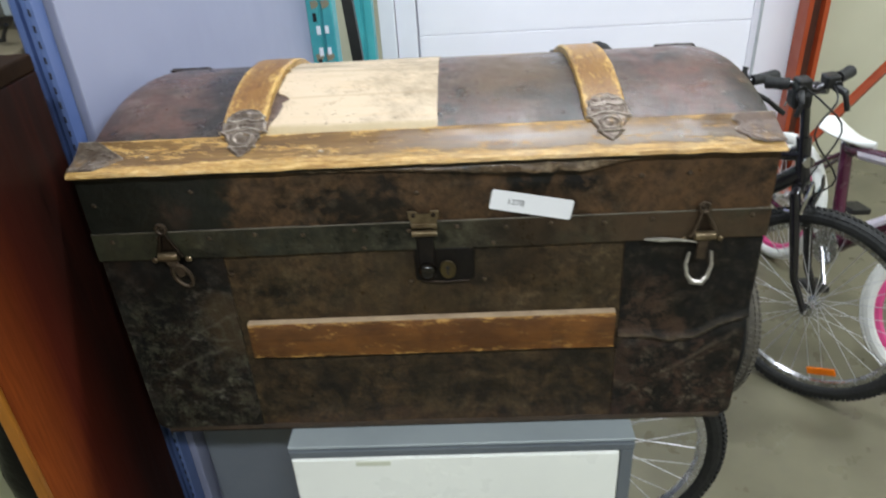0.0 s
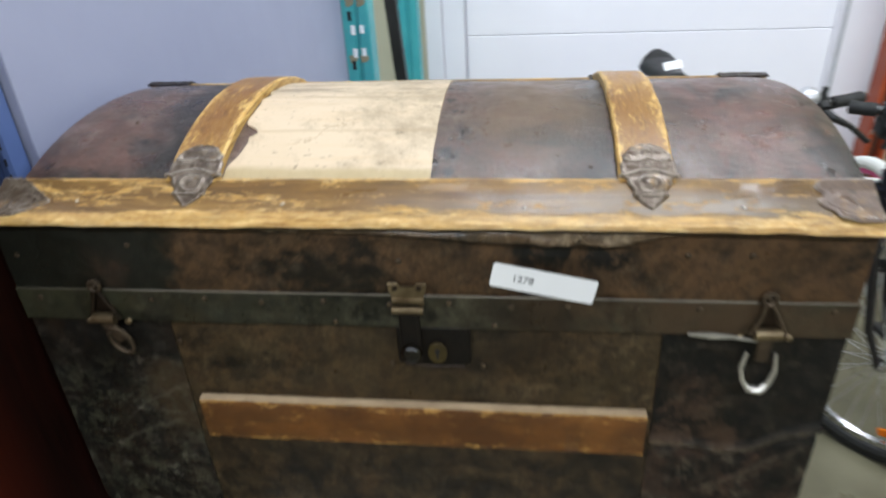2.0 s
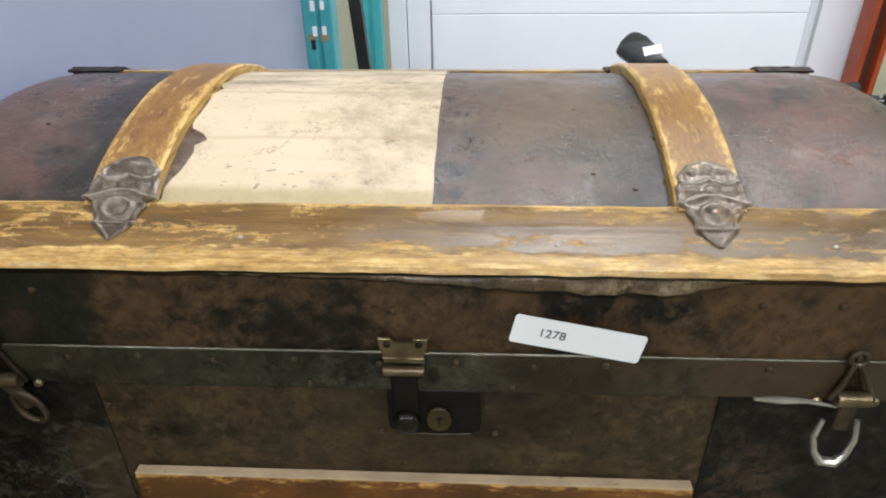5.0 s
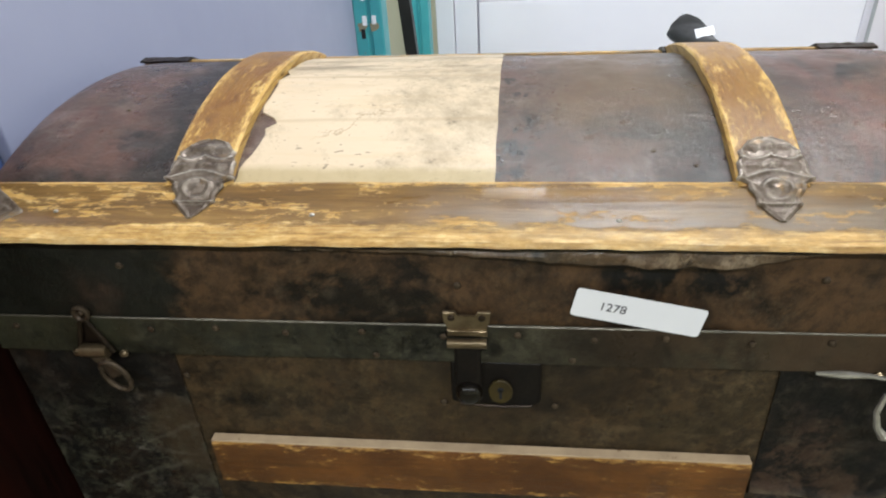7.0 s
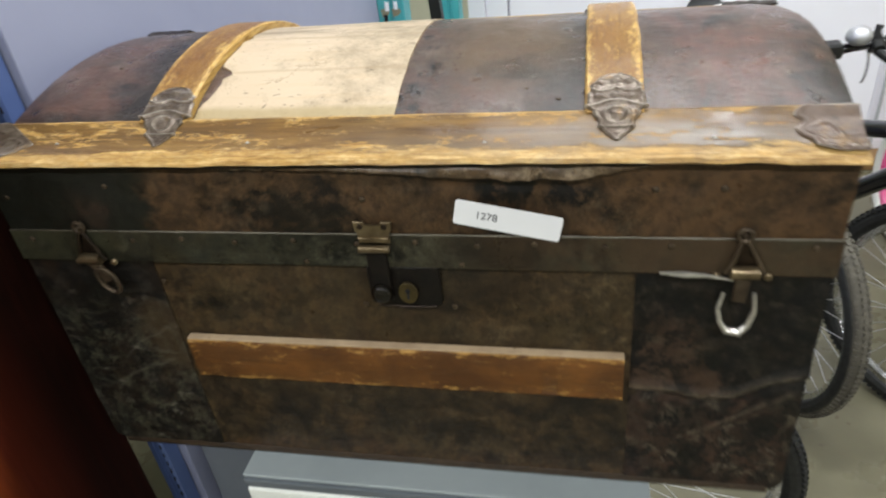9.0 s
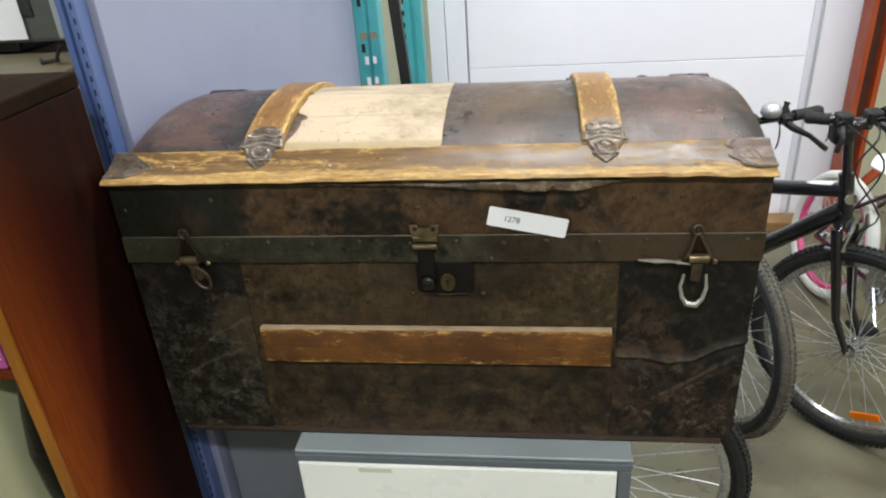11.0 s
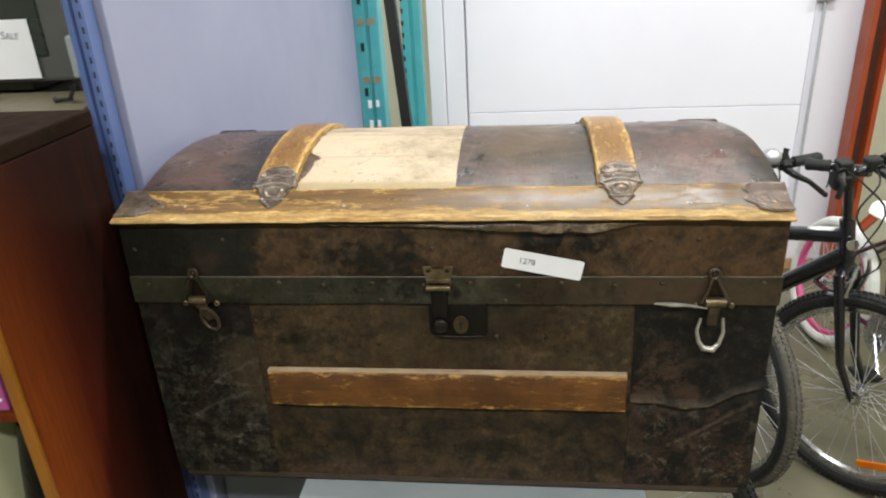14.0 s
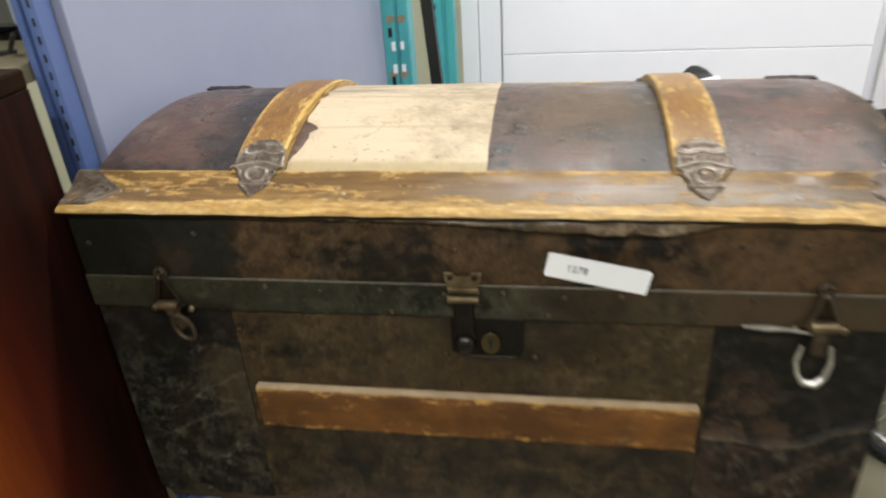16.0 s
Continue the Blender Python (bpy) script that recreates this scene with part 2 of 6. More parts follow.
def west_smudges(m, c):
    """Grey-green scuffs on the black corner below the latch, and a brown rubbed wedge beside the slat."""
    rag = m.math("MULTIPLY", m.math("SUBTRACT", m.noise(20, 8, 0.72, shift=(4, 2, 1)), 0.5), 0.11)
    x, z = m.math("ADD", m.axis(0), rag), m.math("ADD", m.axis(2), rag)
    wedge = m.math("MULTIPLY", m.math("MULTIPLY", m.span(x, -0.325, -0.305), m.span(z, 1.075, 1.05)), m.span(z, 0.95, 0.985))
    c = m.mix(m.math("MULTIPLY", wedge, 0.8), c, m.mix(m.noise(50, 7, 0.7), rgb("2E2418"), rgb("4A3C2A")))
    low = m.span(z, 1.09, 1.02)
    scuffs = m.ramp(m.noise(36, 12, 0.88, shift=(2, 6, 6), warp=0.15), (0.5, 0.0), (0.58, 0.75))
    c = m.mix(m.math("MULTIPLY", low, scuffs), c, rgb("4C4A3C"))
    dabs = m.math("MULTIPLY", m.ramp(m.noise(26, 9, 0.78, stretch=(0.8, 1, 1.4), shift=(7, 1, 3), warp=0.3), (0.57, 0.0), (0.63, 0.7)), low)
    c = m.mix(dabs, c, rgb("68645A"))
    thin = m.math("MULTIPLY", m.math("SUBTRACT", m.noise(14, 3, 0.5, shift=(9, 9, 2)), 0.5), 0.03)
    for base, slope, x0, x1 in ((1.098, 0.4, -0.40, -0.29), (1.25, 0.75, -0.36, -0.28), (0.958, -0.12, -0.33, -0.285)):
        off = m.math("ABSOLUTE", m.math("SUBTRACT", m.math("ADD", m.axis(2), thin), m.math("ADD", m.math("MULTIPLY", m.axis(0), slope), base)))
        c = m.mix(m.math("MULTIPLY", m.ramp(off, (0.0004, 0.16), (0.0014, 0.0)), m.math("MULTIPLY", m.span(m.axis(0), x0 - 0.01, x0 + 0.02), m.span(m.axis(0), x1 + 0.01, x1 - 0.01))), c, rgb("7E7A6C"))
    return c


def east_stains(m, c):
    """Brown wedge beside the slat, black above the fold, brown and grey scuffs below it."""
    rag = m.math("MULTIPLY", m.math("SUBTRACT", m.noise(18, 9, 0.75, shift=(3, 1, 6)), 0.5), 0.13)
    x, z = m.math("ADD", m.axis(0), rag), m.math("ADD", m.axis(2), rag)
    edge = m.math("ADD", m.math("MULTIPLY", m.math("SUBTRACT", z, 0.975), -0.55), 0.335)
    wedge = m.math("MULTIPLY", m.span(m.math("SUBTRACT", x, edge), 0.008, -0.012), m.math("MULTIPLY", m.span(z, 1.08, 1.045), m.span(z, 0.962, 0.98)))
    c = m.mix(m.math("MULTIPLY", wedge, 0.85), c, m.mix(m.noise(45, 8, 0.75), rgb("2C2018"), rgb("4E3A2C")))
    low = m.math("MULTIPLY", m.span(z, 0.982, 0.965), m.ramp(m.noise(24, 9, 0.78, shift=(9, 2, 6), warp=0.6), (0.42, 0.1), (0.58, 0.85)))
    c = m.mix(low, c, rgb("3C2A20"))
    c = m.mix(m.ramp(m.noise(15, 9, 0.75, shift=(2, 6, 4), warp=0.5), (0.52, 0.0), (0.58, 0.85)), c, rgb("070606"))
    scuffs = m.math("MULTIPLY", m.ramp(m.noise(40, 10, 0.82, shift=(5, 6, 1), warp=0.4), (0.52, 0.0), (0.6, 0.75)), m.span(z, 0.99, 0.93, 0.25, 1.0))
    c = m.mix(scuffs, c, rgb("5E5446"))
    return m.mix(m.ramp(m.noise(28, 11, 0.82, shift=(1, 9, 3), warp=0.3), (0.49, 0.0), (0.55, 0.85)), c, rgb("050505"))


def dome_stains(m, c):
    """Olive brown between patch and strap, reddish streaks at the right end, black blots beside the patch."""
    rag = m.math("MULTIPLY", m.math("SUBTRACT", m.noise(18, 8, 0.7, shift=(1, 1, 8)), 0.5), 0.12)
    x, y = m.math("ADD", m.axis(0), rag), m.math("ADD", m.axis(1), rag)
    olive = m.math("MULTIPLY", m.span(x, 0.03, 0.08), m.math("MULTIPLY", m.span(x, 0.19, 0.14), m.span(y, 0.07, 0.14)))
    c = m.mix(m.math("MULTIPLY", olive, 0.7), c, m.mix(m.noise(30, 8, 0.75), rgb("6A5438"), rgb("4A3826")))
    red = m.math("MULTIPLY", m.ramp(m.noise(14, 9, 0.7, stretch=(1.3, 0.45, 1), shift=(3, 8, 2), warp=0.7), (0.49, 0.0), (0.57, 0.6)), m.span(x, 0.235, 0.28))
    c = m.mix(red, c, rgb("664338"))
    blots = m.math("MULTIPLY", m.ramp(m.noise(75, 7, 0.7, stretch=(1.4, 0.8, 1), shift=(7, 8, 2)), (0.57, 0.0), (0.61, 0.9)), m.math("MULTIPLY", m.span(m.axis(0), 0.008, 0.012), m.span(m.axis(0), 0.045, 0.03)))
    c = m.mix(blots, c, rgb("1C1815"))
    pale_streaks = m.ramp(m.noise(38, 9, 0.75, stretch=(0.35, 1, 1), shift=(4, 1, 7)), (0.54, 0.0), (0.7, 0.22))
    c = m.mix(pale_streaks, c, rgb("8A7C72"))
    line = m.math("ABSOLUTE", m.math("SUBTRACT", m.math("ADD", m.axis(0), m.math("MULTIPLY", rag, 0.25)), m.math("SUBTRACT", 0.333, m.math("MULTIPLY", m.axis(1), 0.32))))
    c = m.mix(m.math("MULTIPLY", m.ramp(line, (0.003, 0.45), (0.016, 0.0)), m.math("MULTIPLY", m.span(m.axis(1), 0.06, 0.1), m.span(m.axis(1), 0.3, 0.24))), c, rgb("745048"))
    bottom = m.ramp(m.noise(24, 9, 0.75, stretch=(0.7, 1.4, 1), shift=(8, 3, 5), warp=0.4), (0.46, 0.0), (0.62, 0.6))
    return m.mix(m.math("MULTIPLY", bottom, m.span(x, 0.21, 0.27)), c, rgb("352A26"))


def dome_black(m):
    """Darker beside the straps and along the lower edge of the dome."""
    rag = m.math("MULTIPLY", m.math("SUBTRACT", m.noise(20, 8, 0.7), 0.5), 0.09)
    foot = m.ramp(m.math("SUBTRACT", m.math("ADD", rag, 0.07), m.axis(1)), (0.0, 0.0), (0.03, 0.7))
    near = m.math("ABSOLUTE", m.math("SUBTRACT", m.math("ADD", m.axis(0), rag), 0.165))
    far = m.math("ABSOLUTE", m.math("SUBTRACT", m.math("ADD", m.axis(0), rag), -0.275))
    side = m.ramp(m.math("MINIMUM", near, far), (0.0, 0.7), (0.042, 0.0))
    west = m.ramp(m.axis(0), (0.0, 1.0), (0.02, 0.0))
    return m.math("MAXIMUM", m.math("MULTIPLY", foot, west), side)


def slat_wood(name, edge_low, edge_high, axis=1, along=0, brown="80622F", deep="60461F", worn="D4B478", grey="736B5C", wear_amount=0.0, grey_amount=0.8, grey_from=None, spec=0.45):
    """Varnished slat, worn to yellow wood along both its edges and in streaks."""
    m = Mat(name)
    st = [30, 30, 30]
    st[along] = 1.6
    grain = m.noise(9, 8, 0.68, stretch=tuple(st), warp=0.3)
    c = m.mix(m.ramp(m.noise(9, 7, 0.65), (0.38, 0.0), (0.6, 1.0)), rgb(brown), rgb(deep))
    st3 = [2.5, 2.5, 2.5]
    st3[along] = 1.0
    c = m.mix(m.ramp(m.noise(5, 6, 0.6, stretch=tuple(st3), shift=(2, 2, 2)), (0.44, 0.0), (0.56, grey_amount)) if not grey_from else m.math("MULTIPLY", m.ramp(m.noise(6, 7, 0.65, stretch=tuple(st3), shift=(2, 2, 2)), (0.38, 0.0), (0.5, grey_amount)), m.span(m.axis(0), grey_from - 0.04, grey_from + 0.04)), c, rgb(grey))
    mid, half = (edge_low + edge_high) / 2, (edge_high - edge_low) / 2
    edge = m.math("MINIMUM", 0.98, m.math("DIVIDE", m.math("ABSOLUTE", m.math("SUBTRACT", m.axis(axis), mid)), half))
    st2 = [4, 4, 4]
    st2[along] = 1.0
    rag = m.noise(21, 10, 0.8, stretch=tuple(st2), shift=(3, 3, 3))
    fleck = m.noise(70, 6, 0.75, stretch=tuple(st3), shift=(6, 1, 3))
    wear = m.math("ADD", m.math("MULTIPLY", m.math("POWER", edge, 5.0), 0.44), m.math("MULTIPLY", m.math("SUBTRACT", rag, 0.5), 1.7))
    wear = m.math("ADD", wear, m.math("MULTIPLY", m.math("SUBTRACT", fleck, 0.5), 1.1))
    light = m.ramp(grain, (0.35, rgb(worn)), (0.65, rgb("A87C38")))
    c = m.mix(m.ramp(wear, (0.13 - wear_amount, 0.0), (0.36 - wear_amount, 0.95)), c, light)
    c = m.mix(m.ramp(grain, (0.52, 0.0), (0.7, 0.55)), c, rgb("3A2410"))
    relief = m.math("ADD", grain, m.math("MULTIPLY", rag, 0.8))
    return m.done(c, m.span(rag, 0.3, 0.7, 0.24, 0.5), 0.0, relief, 0.0016, 0.5, spec=spec)


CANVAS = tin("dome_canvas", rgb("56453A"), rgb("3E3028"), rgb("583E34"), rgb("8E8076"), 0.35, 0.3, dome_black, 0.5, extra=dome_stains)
TIN_MID = tin("brown_tin", rgb("443826"), rgb("2C241A"), rgb("4C3B26"), rgb("726248"), 0.4, 0.4, extra=drips, stains=0.56)
TIN_BLACK = tin("black_tin", rgb("100F0D"), rgb("060606"), rgb("241A12"), rgb("585046"), 0.5, 0.5, extra=west_smudges)
TIN_CREASED = tin("creased_black_tin", rgb("100F0D"), rgb("060606"), rgb("1E1610"), rgb("4E463C"), 0.4, 0.5, rub=crease_rub_highlight, extra=east_stains)


def band_brown(m, c):
    """The band's green paint has gone brown towards its right end."""
    there = m.math("MULTIPLY", m.span(m.axis(0), 0.0, 0.2), m.ramp(m.noise(14, 8, 0.72, shift=(2, 5, 5), warp=0.4), (0.36, 0.2), (0.56, 0.9)))
    c = m.mix(there, c, m.mix(m.noise(40, 7, 0.7), rgb("3A2C1E"), rgb("4C3C2C")))
    there = m.math("MULTIPLY", m.span(m.axis(0), -0.28, -0.38), m.ramp(m.noise(12, 8, 0.72, shift=(5, 5, 9)), (0.4, 0.1), (0.56, 0.7)))
    return m.mix(there, c, rgb("40402E"))


TIN_BAND = tin("green_black_tin", rgb("353529"), rgb("20211B"), rgb("2E2A1E"), rgb("5A5848"), 0.5, 0.36, extra=band_brown)
LID_TIN = tin("lid_tin", rgb("4A3826"), rgb("2C2219"), rgb("523D29"), rgb("5E5240"), 0.35, 0.38, west_black, extra=runs_only)


def top_slat_wood():
    """The front slat: brown varnish in long streaks, a grey sheen painted in towards the right, worn to yellow wood
    along both its edges.
    """
    m = Mat("top_slat_wood")
    grain = m.noise(9, 8, 0.68, stretch=(1.4, 30, 30), warp=0.3)
    streak = m.noise(11, 8, 0.7, stretch=(0.5, 5, 5), shift=(1, 6, 2), warp=0.3)
    c = m.ramp(streak, (0.36, rgb("533A1A")), (0.5, rgb("75562A")), (0.62, rgb("8C6C38")))
    c = m.mix(m.ramp(m.noise(6, 6, 0.65, shift=(4, 4, 1)), (0.46, 0.0), (0.6, 0.6)), c, rgb("60482A"))
    painted_sheen = m.math("MULTIPLY", m.ramp(m.noise(7, 7, 0.68, stretch=(0.55, 2, 2), shift=(2, 2, 2)), (0.42, 0.0), (0.58, 0.75)), m.span(m.axis(0), -0.06, 0.08))
    c = m.mix(painted_sheen, c, m.mix(m.noise(30, 6, 0.7, stretch=(0.4, 2, 2)), rgb("584C3C"), rgb("6C5F4E")))
    dull = m.math("MULTIPLY", m.span(m.axis(0), 0.24, 0.33), m.ramp(m.noise(20, 8, 0.75, stretch=(0.7, 1.5, 1.5), shift=(4, 7, 7)), (0.4, 0.2), (0.56, 0.8)))
    c = m.mix(dull, c, rgb("4A3822"))
    rag = m.noise(24, 10, 0.8, stretch=(0.9, 3, 3), shift=(3, 3, 3))
    fine = m.noise(95, 6, 0.75, stretch=(0.8, 2, 2), shift=(6, 1, 3))
    y = m.math("ADD", m.axis(1), m.math("ADD", m.math("MULTIPLY", m.math("SUBTRACT", rag, 0.5), 0.04), m.math("MULTIPLY", m.math("SUBTRACT", fine, 0.5), 0.013)))
    front = m.math("MULTIPLY", m.span(y, 0.0045, 0.0), m.ramp(m.math("ADD", m.math("MULTIPLY", m.noise(55, 8, 0.78, stretch=(0.5, 1.5, 1.5), shift=(1, 8, 4)), 0.6), m.math("MULTIPLY", rag, 0.4)), (0.4, 1.0), (0.6, 0.35)))
    back = m.math("MULTIPLY", m.span(y, 0.0375, 0.0395), m.ramp(m.noise(17, 6, 0.7, shift=(8, 1, 1)), (0.36, 0.3), (0.5, 1.0)))
    chips = m.ramp(m.math("ADD", m.math("MULTIPLY", m.noise(46, 7, 0.74, stretch=(0.45, 1.8, 1.8), shift=(7, 3, 3)), 0.7), m.math("MULTIPLY", fine, 0.3)), (0.538, 0.0), (0.568, 0.9))
    chips = m.math("MULTIPLY", chips, m.span(m.axis(0), 0.02, 0.1, 1.0, 0.85))
    worn = m.math("MAXIMUM", m.math("MAXIMUM", front, back), chips)
    light = m.ramp(m.math("ADD", m.math("MULTIPLY", grain, 0.5), m.math("MULTIPLY", fine, 0.5)), (0.4, rgb("DCBC80")), (0.5, rgb("BC9450")), (0.62, rgb("8C642C")))
    c = m.mix(m.math("MULTIPLY", worn, 0.95), c, light)
    c = m.mix(m.ramp(grain, (0.56, 0.0), (0.7, 0.5)), c, rgb("36220F"))
    relief = m.math("ADD", m.math("MULTIPLY", grain, 0.7), m.math("MULTIPLY", worn, -0.5))
    rough = m.math("ADD", m.span(m.noise(14, 7, 0.7, stretch=(0.5, 2, 2)), 0.35, 0.65, 0.25, 0.45), m.math("MULTIPLY", worn, 0.2))
    return m.done(c, rough, 0.0, relief, 0.0012, 0.5, spec=0.45)


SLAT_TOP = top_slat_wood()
SLAT_BACK = slat_wood("back_slat_wood", 0.355, 0.42, brown="8A7048", deep="74603E", worn="C8A870", grey="8A8378", wear_amount=0.05, spec=0.6)
SLAT_LOW = slat_wood("low_slat_wood", 0.968, 1.026, axis=2, brown="764A1E", deep="4E2E12", grey="3E2611", worn="BE9454", wear_amount=-0.04, grey_amount=0.6)
DARK_GAP = paint("dark_seam", rgb("0A0908"), rgb("14110E"), 0.7)


def pressed_metal(name, dark, light, ridge, metal, rough, tan=0.7):
    """Pressed tin, stained brown, rubbed bright on its ridges; the ridge colour also paints highlights."""
    m = Mat(name)
    c = m.mix(m.ramp(m.noise(60, 7, 0.7), (0.4, 0.0), (0.6, 1.0)), dark, light)
    c = m.mix(m.ramp(m.noise(40, 8, 0.75, shift=(3, 5, 1)), (0.55, 0.0), (0.64, 0.8)), c, rgb("33281F"))
    ridge_highlight = m.ramp(m.t.nodes.new("ShaderNodeNewGeometry").outputs["Pointiness"], (0.52, 0.0), (0.6, 0.85))
    c = m.mix(m.ramp(m.noise(32, 8, 0.75, shift=(9, 2, 4)), (0.56, 0.0), (0.64, tan)), c, rgb("8A6C42"))
    c = m.mix(ridge_highlight, c, ridge)
    r = m.span(m.noise(90, 6, 0.7, shift=(5, 5, 5)), 0.3, 0.7, rough * 0.75, rough * 1.3)
    return m.done(c, r, metal, m.noise(150, 6, 0.7), 0.0012, 0.5)


CLIP_METAL = pressed_metal("pewter", rgb("54463A"), rgb("7C7064"), rgb("D8D0C4"), 0.4, 0.32)
CLIP_DULL = pressed_metal("reddish_tin", rgb("49392E"), rgb("5F4D3F"), rgb("DCD2C4"), 0.15, 0.34, 0.5)
AGED = paint("aged_steel", rgb("382E24"), rgb("5E5040"), 0.48, 0.55, 50, 300, 0.0004, rgb("3A2A1C"))
OLIVE = paint("olive_brass", rgb("382E16"), rgb("4C3F1C"), 0.55, 0.4, 50, 300, 0.0003)
BRASS = paint("dull_brass", rgb("5E503C"), rgb("8E7E64"), 0.34, 0.8, 50, 300, 0.0003, rgb("2E261C"))
IRON = paint("rusty_iron", rgb("1E1914"), rgb("3A2E24"), 0.42, 0.7, 60, 260, 0.0005, rgb("5A3A22"))
NICKEL = paint("worn_nickel", rgb("A8A49E"), rgb("D0CCC6"), 0.32, 0.8, 60, 300, 0.0003)
LEATHER = paint("black_leather", rgb("080605"), rgb("150F0B"), 0.55, 0, 40, 200, 0.0008, rgb("221811"), spec=0.25)
PAPER = paint("white_paper", rgb("E6E6EA"), rgb("F2F2F4"), 0.55, 0, 4, 300, 0.0001)
INK = paint("grey_ink", rgb("38383E"), rgb("484850"), 0.6)
PENCIL = paint("faint_marker", rgb("6C6C74"), rgb("7C7C84"), 0.6)
WHITE_ENAMEL = paint("white_enamel", rgb("E4E6E0"), rgb("EEF0EA"), 0.3, 0, 3, 90, 0.0003)
GREY_TRIM = paint("grey_plastic", rgb("8A9294"), rgb("9AA2A4"), 0.38, 0, 5, 200, 0.0003)
ROD_GREY = paint("grey_rod_paint", rgb("A4A8AC"), rgb("B4B8BC"), 0.5, 0, 5, 200, 0.0002)
GREY_DARK = paint("dark_grey_plastic", rgb("565C62"), rgb("646A70"), 0.42, 0, 5, 200, 0.0003)
BLUE = paint("blue_rack_paint", rgb("4A5C8C"), rgb("5A6EA0"), 0.35, 0, 6, 120, 0.0004, rgb("39425E"))
TEAL = paint("teal_rack_paint", rgb("3E969E"), rgb("54AEB2"), 0.4, 0, 6, 120, 0.0004, rgb("7A8478"))
ORANGE = paint("orange_rack_paint", rgb("8A3416"), rgb("A24620"), 0.42, 0, 6, 120, 0.0004, rgb("6E3A20"))
SLOT = paint("slot_dark", rgb("101216"), rgb("1A1C22"), 0.8)
RUSTY = paint("rust_spot", rgb("7C7A66"), rgb("948A6E"), 0.7)
PANEL = paint("blue_grey_panel", rgb("8E92AC"), rgb("9CA0B8"), 0.5, 0, 1.2, 60, 0.0003)
WHITE_WALL = paint("white_door_paint", rgb("EEEDF7"), rgb("F5F4FB"), 0.45, 0, 1.5, 70, 0.0003)
CREAM = paint("cream_wall", rgb("C0BEA6"), rgb("CAC8B0"), 0.75, 0, 1.5, 60, 0.0008)
GROUND = paint("sealed_concrete", rgb("5D5948"), rgb("716D58"), 0.3, 0, 3.5, 50, 0.0004, rgb("524E3E"))
CEIL = paint("ceiling_paint", rgb("C8C8C4"), rgb("D4D4D0"), 0.9)
BLACK = paint("black_gloss_paint", rgb("0D0B0E"), rgb("16131A"), 0.22, 0, 10, 200, 0.0001, coat=0.5)
RUBBER = paint("rubber", rgb("161615"), rgb("232322"), 0.7, 0, 40, 260, 0.0006)
RUBBER_GREY = paint("dusty_rubber", rgb("4E4A43"), rgb("645F54"), 0.85, 0, 40, 90, 0.002, rgb("34322E"))
RUBBER_WHITE = paint("white_rubber", rgb("D8D8D2"), rgb("E6E6E0"), 0.6, 0, 30, 260, 0.0006)
ALLOY = paint("bright_alloy", rgb("B4B4B6"), rgb("C8C8CA"), 0.25, 1.0, 30, 300, 0.0001)
BELL = paint("satin_bell", rgb("B8B8BC"), rgb("CCCCD0"), 0.42, 0.7, 30, 300, 0.0001)
SPOKE = paint("bright_spoke", rgb("C0C0C2"), rgb("D0D0D2"), 0.3, 0.5, 30, 300, 0.0001)
CHROME = paint("chrome", rgb("D0D0D4"), rgb("DCDCE0"), 0.1, 1.0, 30, 300, 0.0001)
PINK = paint("pink_rim", rgb("D0407E"), rgb("E05A92"), 0.35, 0, 12)
PLUM = paint("plum_paint", rgb("3A1226"), rgb("4C1830"), 0.25, 0, 12, coat=0.4)
BLACK_PLASTIC = paint("black_plastic", rgb("141414"), rgb("1E1E1E"), 0.45, 0, 20, 200, 0.0003)
PATTERN = paint("pink_white_pattern", rgb("C8C0CC"), rgb("E0D8E0"), 0.3, 0, 60, 200, 0.0001, rgb("C84480"))
WHITE_VINYL = paint("white_vinyl", rgb("E2E2DC"), rgb("ECECE6"), 0.4, 0, 20)
REFLECTOR = paint("orange_reflector", rgb("D86A08"), rgb("EE7E10"), 0.2, 0, 30, 400, 0.0006)
MAGENTA = paint("magenta_card", rgb("A44886"), rgb("B85C9A"), 0.45, 0, 8)
PALE_CARD = paint("pale_carton", rgb("DCDCAE"), rgb("E8E8C0"), 0.7, 0, 4)
BAG = paint("black_bag", rgb("040404"), rgb("0A0A0A"), 0.4, 0, 12, 40, 0.004, spec=0.2)
GREY_CASE = paint("grey_case", rgb("4C4E4A"), rgb("5A5C58"), 0.5, 0, 6)
SCREEN = paint("dark_screen", rgb("2E3430"), rgb("363C38"), 0.25, 0, 6)
BEIGE = paint("beige_board", rgb("847A62"), rgb("90866E"), 0.4, 0, 5)
TOP_BOARD = paint("worn_top_board", rgb("160F0A"), rgb("281B12"), 0.85, 0, 9, wear=rgb("463626"), spec=0.05)


